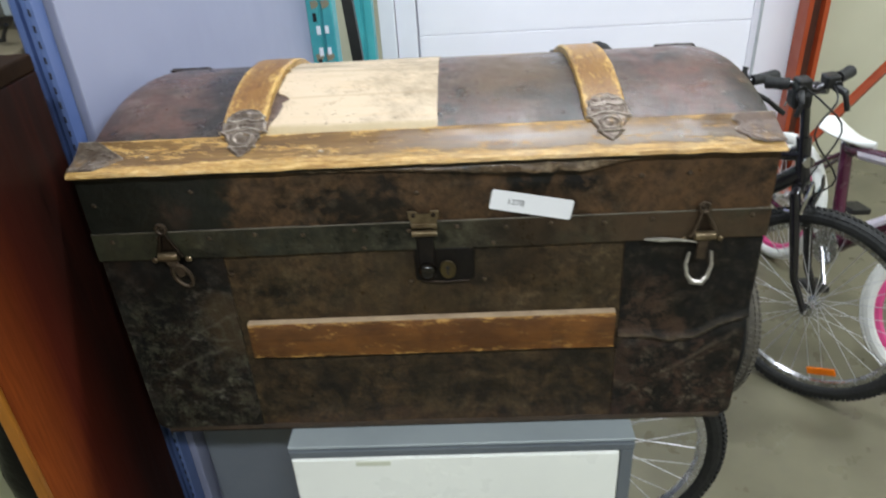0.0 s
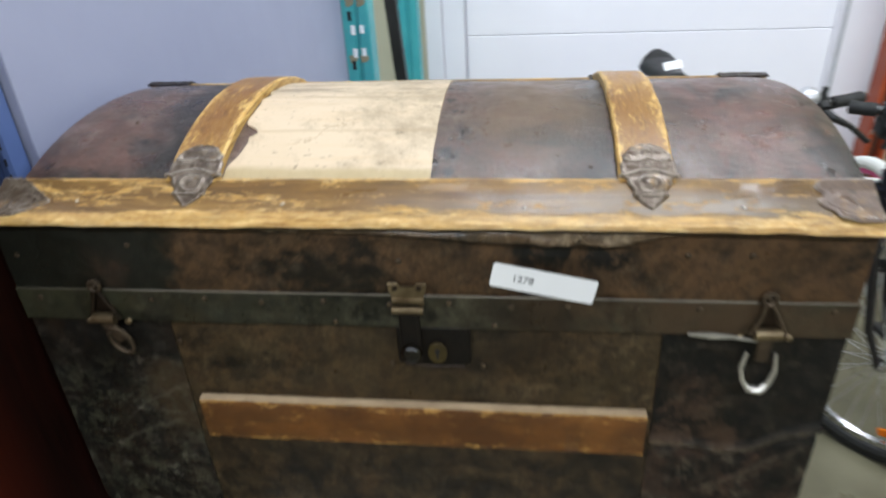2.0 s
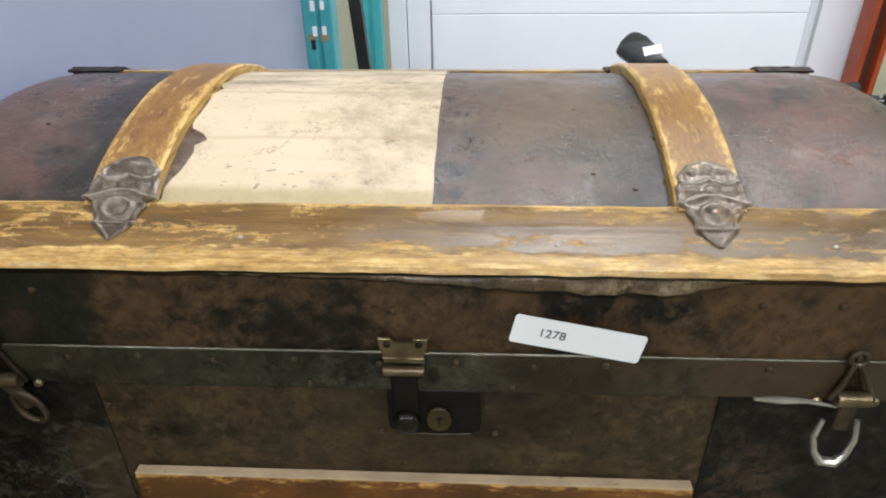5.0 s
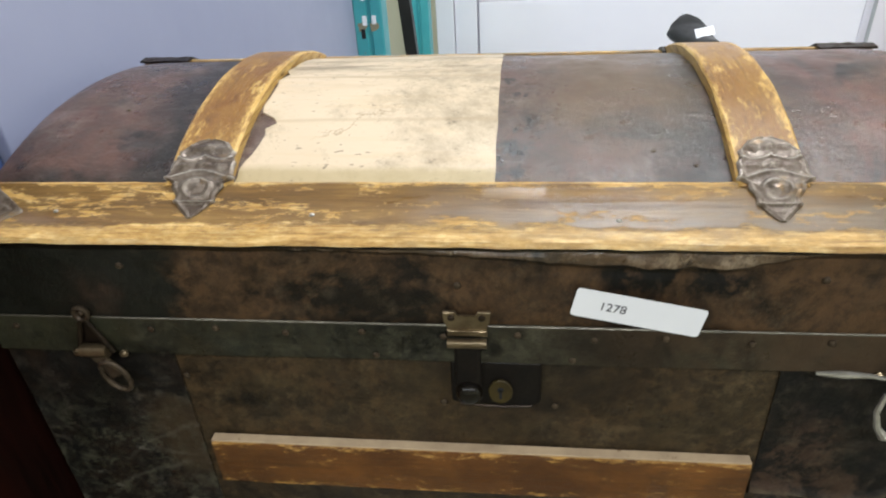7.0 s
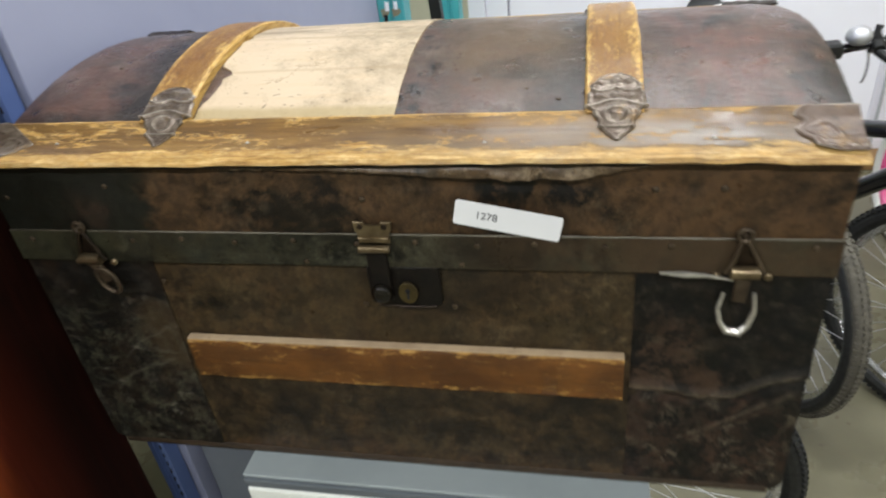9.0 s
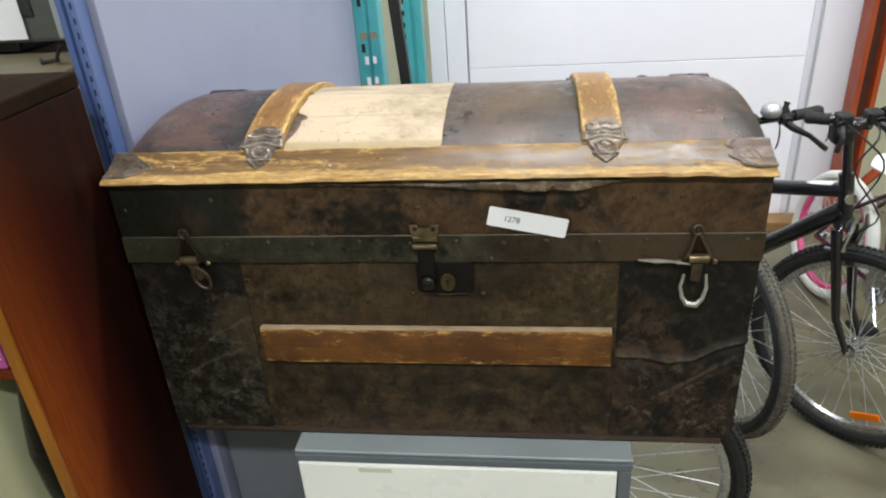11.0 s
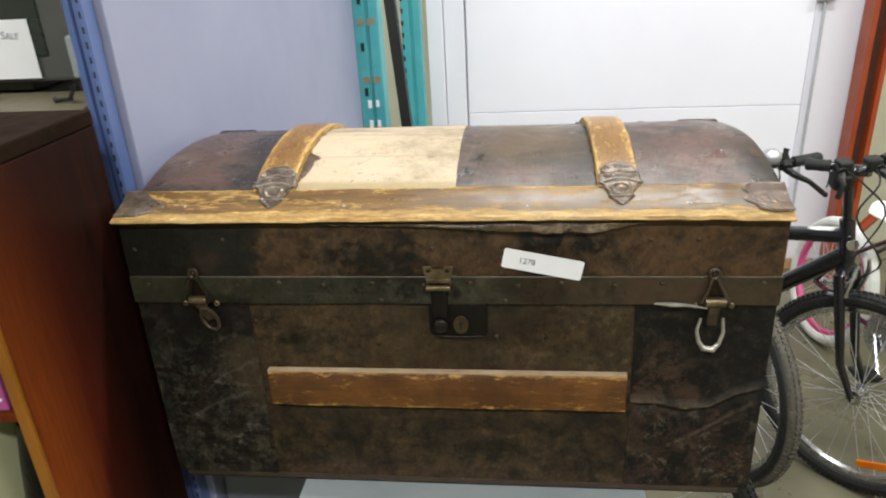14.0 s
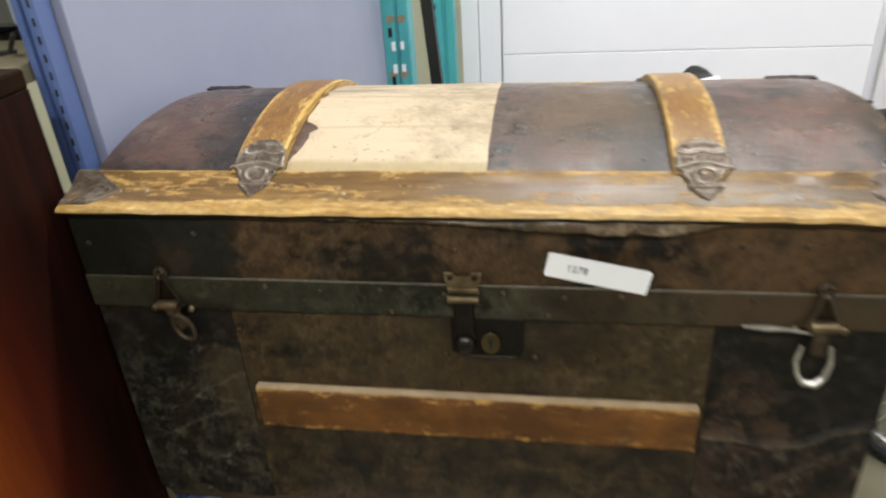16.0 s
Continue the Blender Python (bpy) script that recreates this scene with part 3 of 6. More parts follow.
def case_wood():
    """Mahogany stain, orange towards the front edge; shade painted in towards back and top."""
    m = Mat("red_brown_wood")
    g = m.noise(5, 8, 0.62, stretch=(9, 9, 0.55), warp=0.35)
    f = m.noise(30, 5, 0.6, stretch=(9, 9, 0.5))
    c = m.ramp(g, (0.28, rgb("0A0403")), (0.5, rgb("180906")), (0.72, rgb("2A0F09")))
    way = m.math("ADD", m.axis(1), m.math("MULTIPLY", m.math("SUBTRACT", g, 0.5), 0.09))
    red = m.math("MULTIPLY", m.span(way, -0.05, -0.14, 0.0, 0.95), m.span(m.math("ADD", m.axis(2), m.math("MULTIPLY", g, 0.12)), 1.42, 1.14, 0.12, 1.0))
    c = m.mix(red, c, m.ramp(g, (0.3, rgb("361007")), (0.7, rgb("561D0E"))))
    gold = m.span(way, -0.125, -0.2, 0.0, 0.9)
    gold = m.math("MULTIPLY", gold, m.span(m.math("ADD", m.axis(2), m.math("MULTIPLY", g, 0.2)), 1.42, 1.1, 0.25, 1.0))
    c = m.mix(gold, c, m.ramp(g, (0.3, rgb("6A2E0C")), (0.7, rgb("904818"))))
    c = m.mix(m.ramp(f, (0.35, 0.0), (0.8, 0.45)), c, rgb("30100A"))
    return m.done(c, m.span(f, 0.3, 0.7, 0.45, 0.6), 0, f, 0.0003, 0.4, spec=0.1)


def edge_wood():
    m = Mat("golden_edge_wood")
    g = m.noise(6, 8, 0.62, stretch=(9, 9, 0.6))
    c = m.ramp(g, (0.3, rgb("6C3F0D")), (0.7, rgb("925C18")))
    return m.done(c, 0.35, 0, g, 0.0003, 0.4)


def bare_wood():
    """The dome's bare patch: pale boards with stains and old glue."""
    m = Mat("bare_pale_wood")
    c = m.mix(m.noise(5, 6), rgb("CFBCA2"), rgb("BCA688"))
    c = m.mix(m.ramp(m.noise(30, 6, 0.6, stretch=(0.25, 3, 3)), (0.5, 0.0), (0.75, 0.35)), c, rgb("BA9A6C"))
    stain = m.ramp(m.noise(9, 10, 0.78, shift=(6, 1, 2), warp=0.2), (0.47, 0.0), (0.62, 1.0))
    c = m.mix(m.math("MULTIPLY", stain, 0.68), c, rgb("8A7A60"))
    blots = m.ramp(m.noise(55, 8, 0.75, shift=(6, 9, 2)), (0.56, 0.0), (0.64, 1.0))
    c = m.mix(m.math("MULTIPLY", blots, m.math("MULTIPLY", stain, 0.9)), c, rgb("5A4E3A"))
    foot = m.ramp(m.math("ADD", m.axis(1), m.math("MULTIPLY", m.noise(14, 7), 0.02)), (0.066, 1.0), (0.074, 0.0))
    c = m.mix(m.math("MULTIPLY", foot, 0.7), c, rgb("9C8A60"))
    wob = m.math("MULTIPLY", m.math("SUBTRACT", m.noise(16, 7, 0.7, shift=(2, 7, 7)), 0.5), 0.05)
    head = m.math("MULTIPLY", m.span(m.math("ADD", m.axis(1), wob), 0.17, 0.23), m.ramp(m.noise(26, 9, 0.8, stretch=(0.3, 1.6, 1)), (0.46, 0.0), (0.62, 0.85)))
    c = m.mix(head, c, rgb("6E604C"))
    crook = m.math("MULTIPLY", m.math("SUBTRACT", m.noise(24, 6, 0.72, shift=(5, 1, 7)), 0.5), 0.16)
    vein = m.math("ABSOLUTE", m.math("SUBTRACT", m.math("ADD", m.axis(1), crook), m.math("ADD", m.math("MULTIPLY", m.axis(0), 0.9), 0.215)))
    vein = m.math("MULTIPLY", m.ramp(vein, (0.0, 0.75), (0.0035, 0.0)), m.math("MULTIPLY", m.span(m.axis(0), -0.15, -0.13), m.span(m.axis(0), -0.07, -0.09)))
    c = m.mix(vein, c, rgb("8A7250"))
    for place, shade in ((0.118, 0.4), (0.2, 0.5)):
        joint = m.math("ABSOLUTE", m.math("SUBTRACT", m.math("ADD", m.axis(1), m.math("MULTIPLY", wob, 0.12)), place))
        c = m.mix(m.ramp(joint, (0.0, shade), (0.0022, 0.0)), c, rgb("9A8464"))
    specks = m.ramp(m.noise(150, 4, 0.6, stretch=(0.7, 1.4, 1), shift=(1, 5, 5)), (0.64, 0.0), (0.68, 1.0))
    c = m.mix(m.math("MULTIPLY", specks, m.span(m.axis(0), 0.0, -0.12, 0.25, 0.6)), c, rgb("3E3428"))
    return m.done(c, 0.5, 0, m.noise(60, 8, 0.7), 0.001, 0.5)


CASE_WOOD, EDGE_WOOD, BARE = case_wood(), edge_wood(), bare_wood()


def glow(name, strength):
    m = Mat(name)
    m.b.inputs["Emission Color"].default_value = (1, 0.98, 0.94, 1)
    m.b.inputs["Emission Strength"].default_value = strength
    return m.done((0.8, 0.8, 0.8, 1), 0.5)


TUBE = glow("lit_tube", 6.0)


# ---- the room ----
X0, X1, Y0, Y1 = -4.6, 4.6, -5.2, 2.5


def structure(name, bm, material, label, category):
    return tagged(part(name, bm, material), label, category, kind="structure")


structure("floor", boxed(X0, X1, Y0, Y1 + 0.5, -0.1, 0), GROUND, "sealed grey-beige concrete floor", "floor")
structure("ceiling", boxed(X0, X1, Y0, Y1 + 0.5, CEILING, CEILING + 0.1), CEIL, "pale painted ceiling with strip lights", "ceiling")
structure("wall_south", boxed(X0, X1, Y0 - 0.1, Y0, 0, CEILING), CREAM, "plain cream wall", "wall")
structure("wall_west", boxed(X0 - 0.1, X0, Y0, Y1 + 0.5, 0, CEILING), CREAM, "plain cream wall", "wall")
structure("wall_east", boxed(X1, X1 + 0.1, Y0, Y1 + 0.5, 0, CEILING), CREAM, "plain cream wall", "wall")
structure("wall_north", boxed(X0, X1, Y1 + 0.3, Y1 + 0.5, 0, CEILING), CREAM, "cream painted wall behind the racks", "wall")

# white door in its frame, set before the cream wall
door = thing("door_1", (0.6, Y1, 0), "white painted steel double door with seams and a slide bolt", "door", kind="structure")
part("frame", boxed(-0.335, -0.262, Y1 - 0.02, Y1 + 0.3, 0, 2.4, bevel=0.004), WHITE_WALL, door)
part("jamb", boxed(-0.258, -0.166, Y1 - 0.005, Y1 + 0.3, 0, 2.4, bevel=0.003), WHITE_WALL, door)
part("leaf", boxed(-0.158, 1.345, Y1, Y1 + 0.05, 0.005, 0.8092, bevel=0.003), WHITE_WALL, door)
part("leaf", boxed(-0.158, 1.345, Y1, Y1 + 0.05, 0.8112, 2.3, bevel=0.003), WHITE_WALL, door)
part("backing", boxed(-0.166, 1.598, Y1 + 0.045, Y1 + 0.29, 0, 2.4), WHITE_WALL, door)
part("post", boxed(1.3465, 1.60, Y1 - 0.002, Y1 + 0.04, 0, 2.4, bevel=0.003), WHITE_WALL, door)
bm = bmesh.new()
sweep(bm, [(1.372, Y1 - 0.02, 0.02), (1.372, Y1 - 0.02, 1.26)], 0.007, 8)
part("bolt_rod", bm, ROD_GREY, door, "grey steel slide bolt rod", smooth=True)
part("threshold", boxed(-0.16, 1.6, Y1 - 0.12, Y1 - 0.006, 0.0, 0.05, bevel=0.004), paint("tan_sill_wood", rgb("7A5C36"), rgb("927048"), 0.6), door, "tan wooden sill")
part("bolt_guide", boxed(1.34, 1.405, Y1 - 0.035, Y1 - 0.004, 1.255, 1.285, bevel=0.004), ROD_GREY, door)


# ---- strip lights ----
def strip_light(x, y, power):
    lamp = thing("ceiling_light", (x, y, CEILING), "white strip light with glowing tubes under the ceiling", "ceiling light", "strip lights")
    part("housing", boxed(x - 0.62, x + 0.62, y - 0.1, y + 0.1, CEILING - 0.07, CEILING - 0.002, bevel=0.01), WHITE_ENAMEL, lamp)
    for dy in (-0.05, 0.05):
        bm = bmesh.new()
        sweep(bm, [(x - 0.59, y + dy, CEILING - 0.09), (x + 0.59, y + dy, CEILING - 0.09)], 0.013, 10)
        part("tube", bm, TUBE, lamp, "glowing tube")
    light = bpy.data.lights.new("strip", "AREA")
    light.shape, light.size, light.size_y, light.energy, light.color = "RECTANGLE", 1.2, 0.2, power, (0.94, 0.975, 1.0)
    ob = new("strip", light)
    ob.matrix_world = pose(x, y, CEILING - 0.12)


for row in LAMPS:
    strip_light(*row)


# ---- racks and panel ----
def rack_post(name, x0, x1, y0, y1, material, height=2.6, slot_x=None, pitch=0.05, label="", slot_size=(0.006, 0.016)):
    """An upright of folded sheet: a face with two folds, side flanges, and a column of slots."""
    post = thing(name, ((x0 + x1) / 2, (y0 + y1) / 2, 0), label, "rack upright", kind="")
    bm = bmesh.new()
    w = x1 - x0
    outline = [(x0, y1), (x0, y0 + 0.004), (x0 + 0.004, y0), (x0 + 0.42 * w, y0), (x0 + 0.46 * w, y0 + 0.008), (x0 + 0.58 * w, y0 + 0.008),
               (x0 + 0.62 * w, y0), (x1 - 0.004, y0), (x1, y0 + 0.004), (x1, y1)]
    low = [bm.verts.new((x, y, 0.006)) for x, y in outline]
    top = [bm.verts.new((x, y, height)) for x, y in outline]
    for k in range(len(outline) - 1):
        bm.faces.new((low[k], low[k + 1], top[k + 1], top[k]))
    bm.faces.new((low[-1], low[0], top[0], top[-1]))
    bm.faces.new(top)
    bm.faces.new(low[::-1])
    bmesh.ops.recalc_face_normals(bm, faces=bm.faces)
    part("column", bm, material, post)
    part("base_plate", boxed(x0 - 0.02, x1 + 0.02, y0 - 0.015, y1 + 0.01, 0.0, 0.008, bevel=0.002), material, post)
    if slot_x is not None:
        bm = box(bmesh.new(), -slot_size[0], slot_size[0], -0.001, 0.001, -slot_size[1], slot_size[1])
        first = part("slot", bm, SLOT, post, "dark punched slot")
        first.matrix_parent_inverse = Matrix.Translation((-(x0 + x1) / 2, -(y0 + y1) / 2, 0))
        first.location = (slot_x, y0 - 0.0006, 0.35)
        z = 0.35 + pitch
        while z < min(height, 2.0):
            o = first.copy()
            scene.collection.objects.link(o)
            o.location = (slot_x, y0 - 0.0006, z)
            z += pitch
    return post


rack_post("blue_rack_upright", -0.497, -0.470, 0.1, 0.13, BLUE, slot_x=-0.4728, pitch=0.019, slot_size=(0.0008, 0.0042),
          label="blue painted steel rack upright with punched slots")
teal = rack_post("teal_rack_upright", -0.463, -0.378, 1.58, 1.66, TEAL, slot_x=-0.438, pitch=0.15, slot_size=(0.006, 0.014),
                 label="teal painted steel rack upright with rust spots")
for z, mat, dx in [(1.33, RUSTY, 0.0), (1.14, RUSTY, 0.004), (0.97, RUSTY, 0.0)]:
    bm = bmesh.new()
    for x in (-0.44, -0.405):
        outline = [(x + dx + 0.013 * math.cos(a) * (1 + 0.3 * math.sin(3 * a + z)), z + 0.016 * math.sin(a) * (1 + 0.3 * math.cos(2 * a + x))) for a in steps(0, 2 * math.pi, 14)[:-1]]
        plate(bm, outline, Matrix.Translation((0, 1.5795, 0)) @ FRONT, 0.0006)
    part("rust_spot", bm, mat, teal, "rubbed tan rust spot")
for z in (1.06, 0.99):
    bm = bmesh.new()
    box(bm, -0.437, -0.424, 1.5785, 1.58, z - 0.016, z + 0.012)
    box(bm, -0.409, -0.397, 1.5785, 1.58, z - 0.012, z + 0.012)
    part("sticker", bm, PAPER, teal, "small white sticker")
rack_post("teal_rack_upright", -0.425, -0.343, 2.32, 2.40, TEAL, slot_x=-0.420, pitch=0.05, slot_size=(0.005, 0.010),
          label="teal painted steel rack upright with a perforated edge")
bm = bmesh.new()
sweep(bm, [(-0.325, 2.06, 0.0), (-0.505, 2.2, 2.2)], 0.03, 4)
tagged(part("dark_bar", bm, BLACK_PLASTIC), "dark leaning metal bar between two rack uprights", "bar")
panel = boxed(-0.478, -0.46, 0.135, 1.577, 0.0, 2.6, bevel=0.002)
tagged(part("divider_panel", panel, PANEL), "plain blue-grey divider panel along the rack's side", "panel")

orange = thing("orange_rack_upright", (1.61, 2.42, 0), "orange painted steel rack upright with diagonal brace", "rack upright")
bm = bmesh.new()
box(bm, 1.522, 1.543, 2.36, 2.46, 0.006, 2.6, bevel=0.003)
box(bm, 1.590, 1.612, 2.36, 2.46, 0.006, 2.6, bevel=0.003)
part("column", bm, ORANGE, orange)
# the web's dark brown paints in the shade inside the orange channel
part("web", boxed(1.543, 1.590, 2.40, 2.45, 0.006, 2.6), paint("brown_shadow_steel", rgb("4A2A1E"), rgb("5A3424"), 0.6), orange)
part("base_plate", boxed(1.50, 1.635, 2.33, 2.47, 0, 0.008), ORANGE, orange)
bm = bmesh.new()
sweep(bm, [(1.60, 2.41, 0.16), (2.35, 2.41, 1.09)], 0.022, 6)
part("brace", bm, ORANGE, orange)

# ---- bookcase ----
BX0, BX1, BY0, BY1, BZ = -1.28, -0.44, -0.222, 0.022, 1.385
case = thing("bookcase", ((BX0 + BX1) / 2, (BY0 + BY1) / 2, 0), "red-brown wooden bookcase with a worn golden front edge", "bookcase")
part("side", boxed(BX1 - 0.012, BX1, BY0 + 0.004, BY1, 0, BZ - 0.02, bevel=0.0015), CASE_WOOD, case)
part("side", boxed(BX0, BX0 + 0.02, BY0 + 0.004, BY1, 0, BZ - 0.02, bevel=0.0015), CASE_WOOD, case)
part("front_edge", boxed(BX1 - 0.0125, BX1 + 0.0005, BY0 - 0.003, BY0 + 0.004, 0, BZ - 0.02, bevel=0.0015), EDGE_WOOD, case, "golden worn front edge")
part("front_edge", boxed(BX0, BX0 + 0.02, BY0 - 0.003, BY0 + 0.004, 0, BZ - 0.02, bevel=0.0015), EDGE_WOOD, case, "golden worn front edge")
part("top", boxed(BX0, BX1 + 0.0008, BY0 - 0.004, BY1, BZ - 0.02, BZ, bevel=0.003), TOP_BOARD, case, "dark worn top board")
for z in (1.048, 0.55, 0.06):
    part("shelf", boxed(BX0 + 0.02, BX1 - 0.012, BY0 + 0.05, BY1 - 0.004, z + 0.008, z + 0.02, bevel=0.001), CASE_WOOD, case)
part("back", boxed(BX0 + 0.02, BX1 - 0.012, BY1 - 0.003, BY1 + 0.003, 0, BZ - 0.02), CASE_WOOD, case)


def pink_box(x, y, z, turn):
    b = thing("card_box", (x, y, z), "magenta cardboard box with a white label", "box", "boxes on the shelf")
    m = Matrix.Translation((x, y, z)) @ pose(0, 0, 0, 0, 0, turn)
    bm = boxed(-0.11, 0.11, -0.085, 0.085, 0.0, 0.066, bevel=0.002)
    bm.transform(m)
    part("carton", bm, MAGENTA, b)
    bm = bmesh.new()
    star = [(-0.03, 0.010), (0.062, 0.008), (0.05, 0.018), (0.078, 0.022), (0.052, 0.03), (0.084, 0.036), (0.053, 0.042), (0.07, 0.05), (0.044, 0.052), (0.034, 0.061), (-0.03, 0.058)]
    plate(bm, star, Matrix.Translation((0, -0.0852, 0)) @ FRONT, 0.001)
    bm.transform(m)
    part("label", bm, PAPER, b, "white starburst label")
    for low in (0.014, 0.044):
        bm = boxed(0.082, 0.106, -0.0860, -0.0850, low, low + 0.004)
        bm.transform(m)
        part("stripe", bm, PAPER, b, "thin pale stripe")
    bm = boxed(0.04, 0.098, -0.08, 0.07, 0.0662, 0.0672)
    bm.transform(m)
    part("flap", bm, PAPER, b, "pale flap")


for k in range(3):
    pink_box(-0.628 - 0.006 * k, -0.088, 1.0685 + 0.0675 * k, (3, -2, 2)[k])
tagged(part("carton", boxed(-0.95, -0.578, -0.205, -0.02, 0.571, 1.02, bevel=0.004), PALE_CARD), "pale yellowish carton standing on a shelf", "carton")
bm = bmesh.new()
sweep(bm, [(-0.512, -0.13, 0.571), (-0.518, -0.13, 0.62), (-0.509, -0.125, 0.68), (-0.517, -0.13, 0.74), (-0.508, -0.12, 0.80), (-0.516, -0.13, 0.86), (-0.509, -0.13, 0.92), (-0.517, -0.12, 0.98), (-0.512, -0.13, 1.035)], [0.046, 0.038, 0.047, 0.039, 0.046, 0.039, 0.046, 0.038, 0.026], 14)
tagged(part("black_bag", bm, BAG, smooth=True), "crumpled black plastic bag standing in the bookcase", "bag")

# grey television with a paper sign, on a rack shelf behind the bookcase
tagged(part("rack_shelf", boxed(-1.6, -0.5, 0.022, 1.3, 1.35, 1.372, bevel=0.002), BEIGE), "beige particle board rack shelf", "shelf")
tv = thing("monitor", (-0.77, 0.3, 1.372), "dark grey monitor standing on the rack shelf", "monitor")
bm = boxed(-1.02, -0.548, 0.2, 0.28, 1.392, 1.78, bevel=0.006)
part("case", bm, GREY_CASE, tv)
part("screen", boxed(-0.985, -0.60, 0.197, 0.2005, 1.43, 1.75), SCREEN, tv)
part("back_shell", boxed(-0.94, -0.62, 0.28, 0.46, 1.42, 1.74, bevel=0.03, seg=3), GREY_CASE, tv)
part("foot", boxed(-0.9, -0.66, 0.23, 0.4, 1.372, 1.396, bevel=0.004), BLACK_PLASTIC, tv)
sign = thing("paper_sign", (-0.69, 0.195, 1.40), "white paper sign, handwritten, taped to the monitor", "sign")
part("sheet", boxed(-0.765, -0.617, 0.1945, 0.1955, 1.398, 1.482), PAPER, sign)


def words(text, size, m, material, parent, name="text", lean=0.0):
    cu = bpy.data.curves.new(name, "FONT")
    cu.body, cu.size, cu.extrude, cu.shear = text, size, 0.00015, lean
    cu.materials.append(material)
    ob = new(name, cu)
    ob.parent = parent
    ob.matrix_parent_inverse = Matrix.Translation(parent["placed"]).inverted()
    ob.matrix_basis = m
    return ob


hand = words("Not For Sale", 0.0155, pose(-0.7275, 0.1942, 1.4575, 90, 2, 0), PENCIL, sign, lean=0.15)
hand.data.small_caps_scale = 0.8
for k, letter in enumerate(hand.data.body_format):
    letter.use_small_caps = hand.data.body[k].islower()
tagged(part("bracket", boxed(-0.527, -0.513, 0.135, 0.155, 1.405, 1.462, bevel=0.003), GREY_TRIM), "small grey plastic bracket beside the upright", "bracket")
bm = bmesh.new()
lathe(bm, [(0.02, 0), (0.036, 0.006), (0.04, 0.02), (0.034, 0.04), (0.018, 0.048)], pose(-0.585, -0.05, BZ), 20)
tagged(part("black_pot", bm, paint("pot_black", rgb("050505"), rgb("0B0A0A"), 0.6, 0, 20, 200, 0.0003, spec=0.2), smooth=True), "round black pot on the bookcase top", "pot")

# ---- small fridge under the trunk ----
FX0, FX1, FY0, FY1, FZ = -0.232, 0.263, -0.044, 0.40, 0.827
fridge = thing("bar_fridge", (0.015, 0.19, 0), "small white fridge with grey top and trim", "fridge")
part("top", boxed(FX0, FX1, FY0 + 0.007, FY1, FZ - 0.005, FZ, bevel=0.002, seg=3), GREY_TRIM, fridge, "grey plastic top")
part("body", boxed(FX0 + 0.006, FX1 - 0.004, FY0 + 0.05, FY1, 0.03, FZ - 0.0065, bevel=0.006), GREY_DARK, fridge)
part("top_rail", boxed(FX0 + 0.001, FX1 - 0.001, FY0 + 0.003, FY0 + 0.05, FZ - 0.0185, FZ - 0.0055, bevel=0.002), GREY_DARK, fridge)
part("door", boxed(FX0 + 0.004, FX1 - 0.022, FY0 + 0.001, FY0 + 0.045, 0.05, FZ - 0.0195, bevel=0.003), WHITE_ENAMEL, fridge, "flat white door")
part("hinge", boxed(FX1 - 0.0205, FX1 - 0.002, FY0 + 0.004, FY0 + 0.045, 0.06, FZ - 0.0195, bevel=0.002), GREY_DARK, fridge)
part("badge", boxed(-0.135, -0.085, FY0 + 0.0002, FY0 + 0.0015, FZ - 0.033, FZ - 0.025), paint("badge", rgb("C4C6B4"), rgb("CCCEBC"), 0.5), fridge, "small faded badge")
for x in (FX0 + 0.05, FX1 - 0.05):
    for y in (FY0 + 0.09, FY1 - 0.05):
        bm = bmesh.new()
        lathe(bm, [(0.018, 0), (0.02, 0.01), (0.015, 0.032)], pose(x, y, 0), 14)
        part("foot", bm, BLACK_PLASTIC, fridge)

# added box: its grey and bulk stand for the shade beside the fridge
tagged(part("gap_shade_box", boxed(-0.4555, -0.262, 0.16, 0.40, 0.0, 0.79, bevel=0.006), paint("gap_shade_grey", rgb("7C828C"), rgb("888E98"), 0.6, 0, 5, 90, 0.0005)),
       "added plain grey box for the shade between panel and fridge", "box")

# odds and ends under the monitor
bm = bmesh.new()
sweep(bm, [(-0.705, 0.165, 1.3775), (-0.69, 0.168, 1.379), (-0.67, 0.16, 1.3775)], [0.0045, 0.006, 0.0045], 8)
tagged(part("wooden_peg", bm, BEIGE, smooth=True), "short tan wooden peg lying on the shelf", "peg")
bm = bmesh.new()
sweep(bm, [(-0.575, 0.15, 1.3755), (-0.56, 0.13, 1.376), (-0.54, 0.14, 1.3765), (-0.53, 0.12, 1.38), (-0.515, 0.115, 1.40)], 0.0028, 6)
tagged(part("black_cable", bm, BLACK_PLASTIC, smooth=True), "loose black cable on the rack shelf", "cable")
tagged(part("white_card", boxed(-0.79, -0.74, 0.14, 0.19, 1.3722, 1.384, bevel=0.002), PAPER), "small white card box on the rack shelf", "box")

# ---- the trunk ----
TX0, TX1, TD, TB = -0.427, 0.401, 0.402, 0.8275
ZB0, ZB1, ZA, ZL = 1.128, 1.1655, 1.243, 1.243
PEAK = 1.301
RAD = ((TD / 2) ** 2 + (PEAK - ZL) ** 2) / (2 * (PEAK - ZL))


def dome_z(y):
    return PEAK - RAD + math.sqrt(RAD ** 2 - (y - TD / 2) ** 2)


def dent(x, z, k=0.0):
    """Shallow dents of old sheet metal."""
    return 0.0016 * noise.noise((x * 7 + k, z * 9, k)) + 0.0006 * noise.noise((x * 30, z * 34, 3 + k))


trunk = thing("steamer_trunk", (0, TD / 2, TB), "old dome-top steamer trunk with wooden slats, worn dark tin", "trunk")


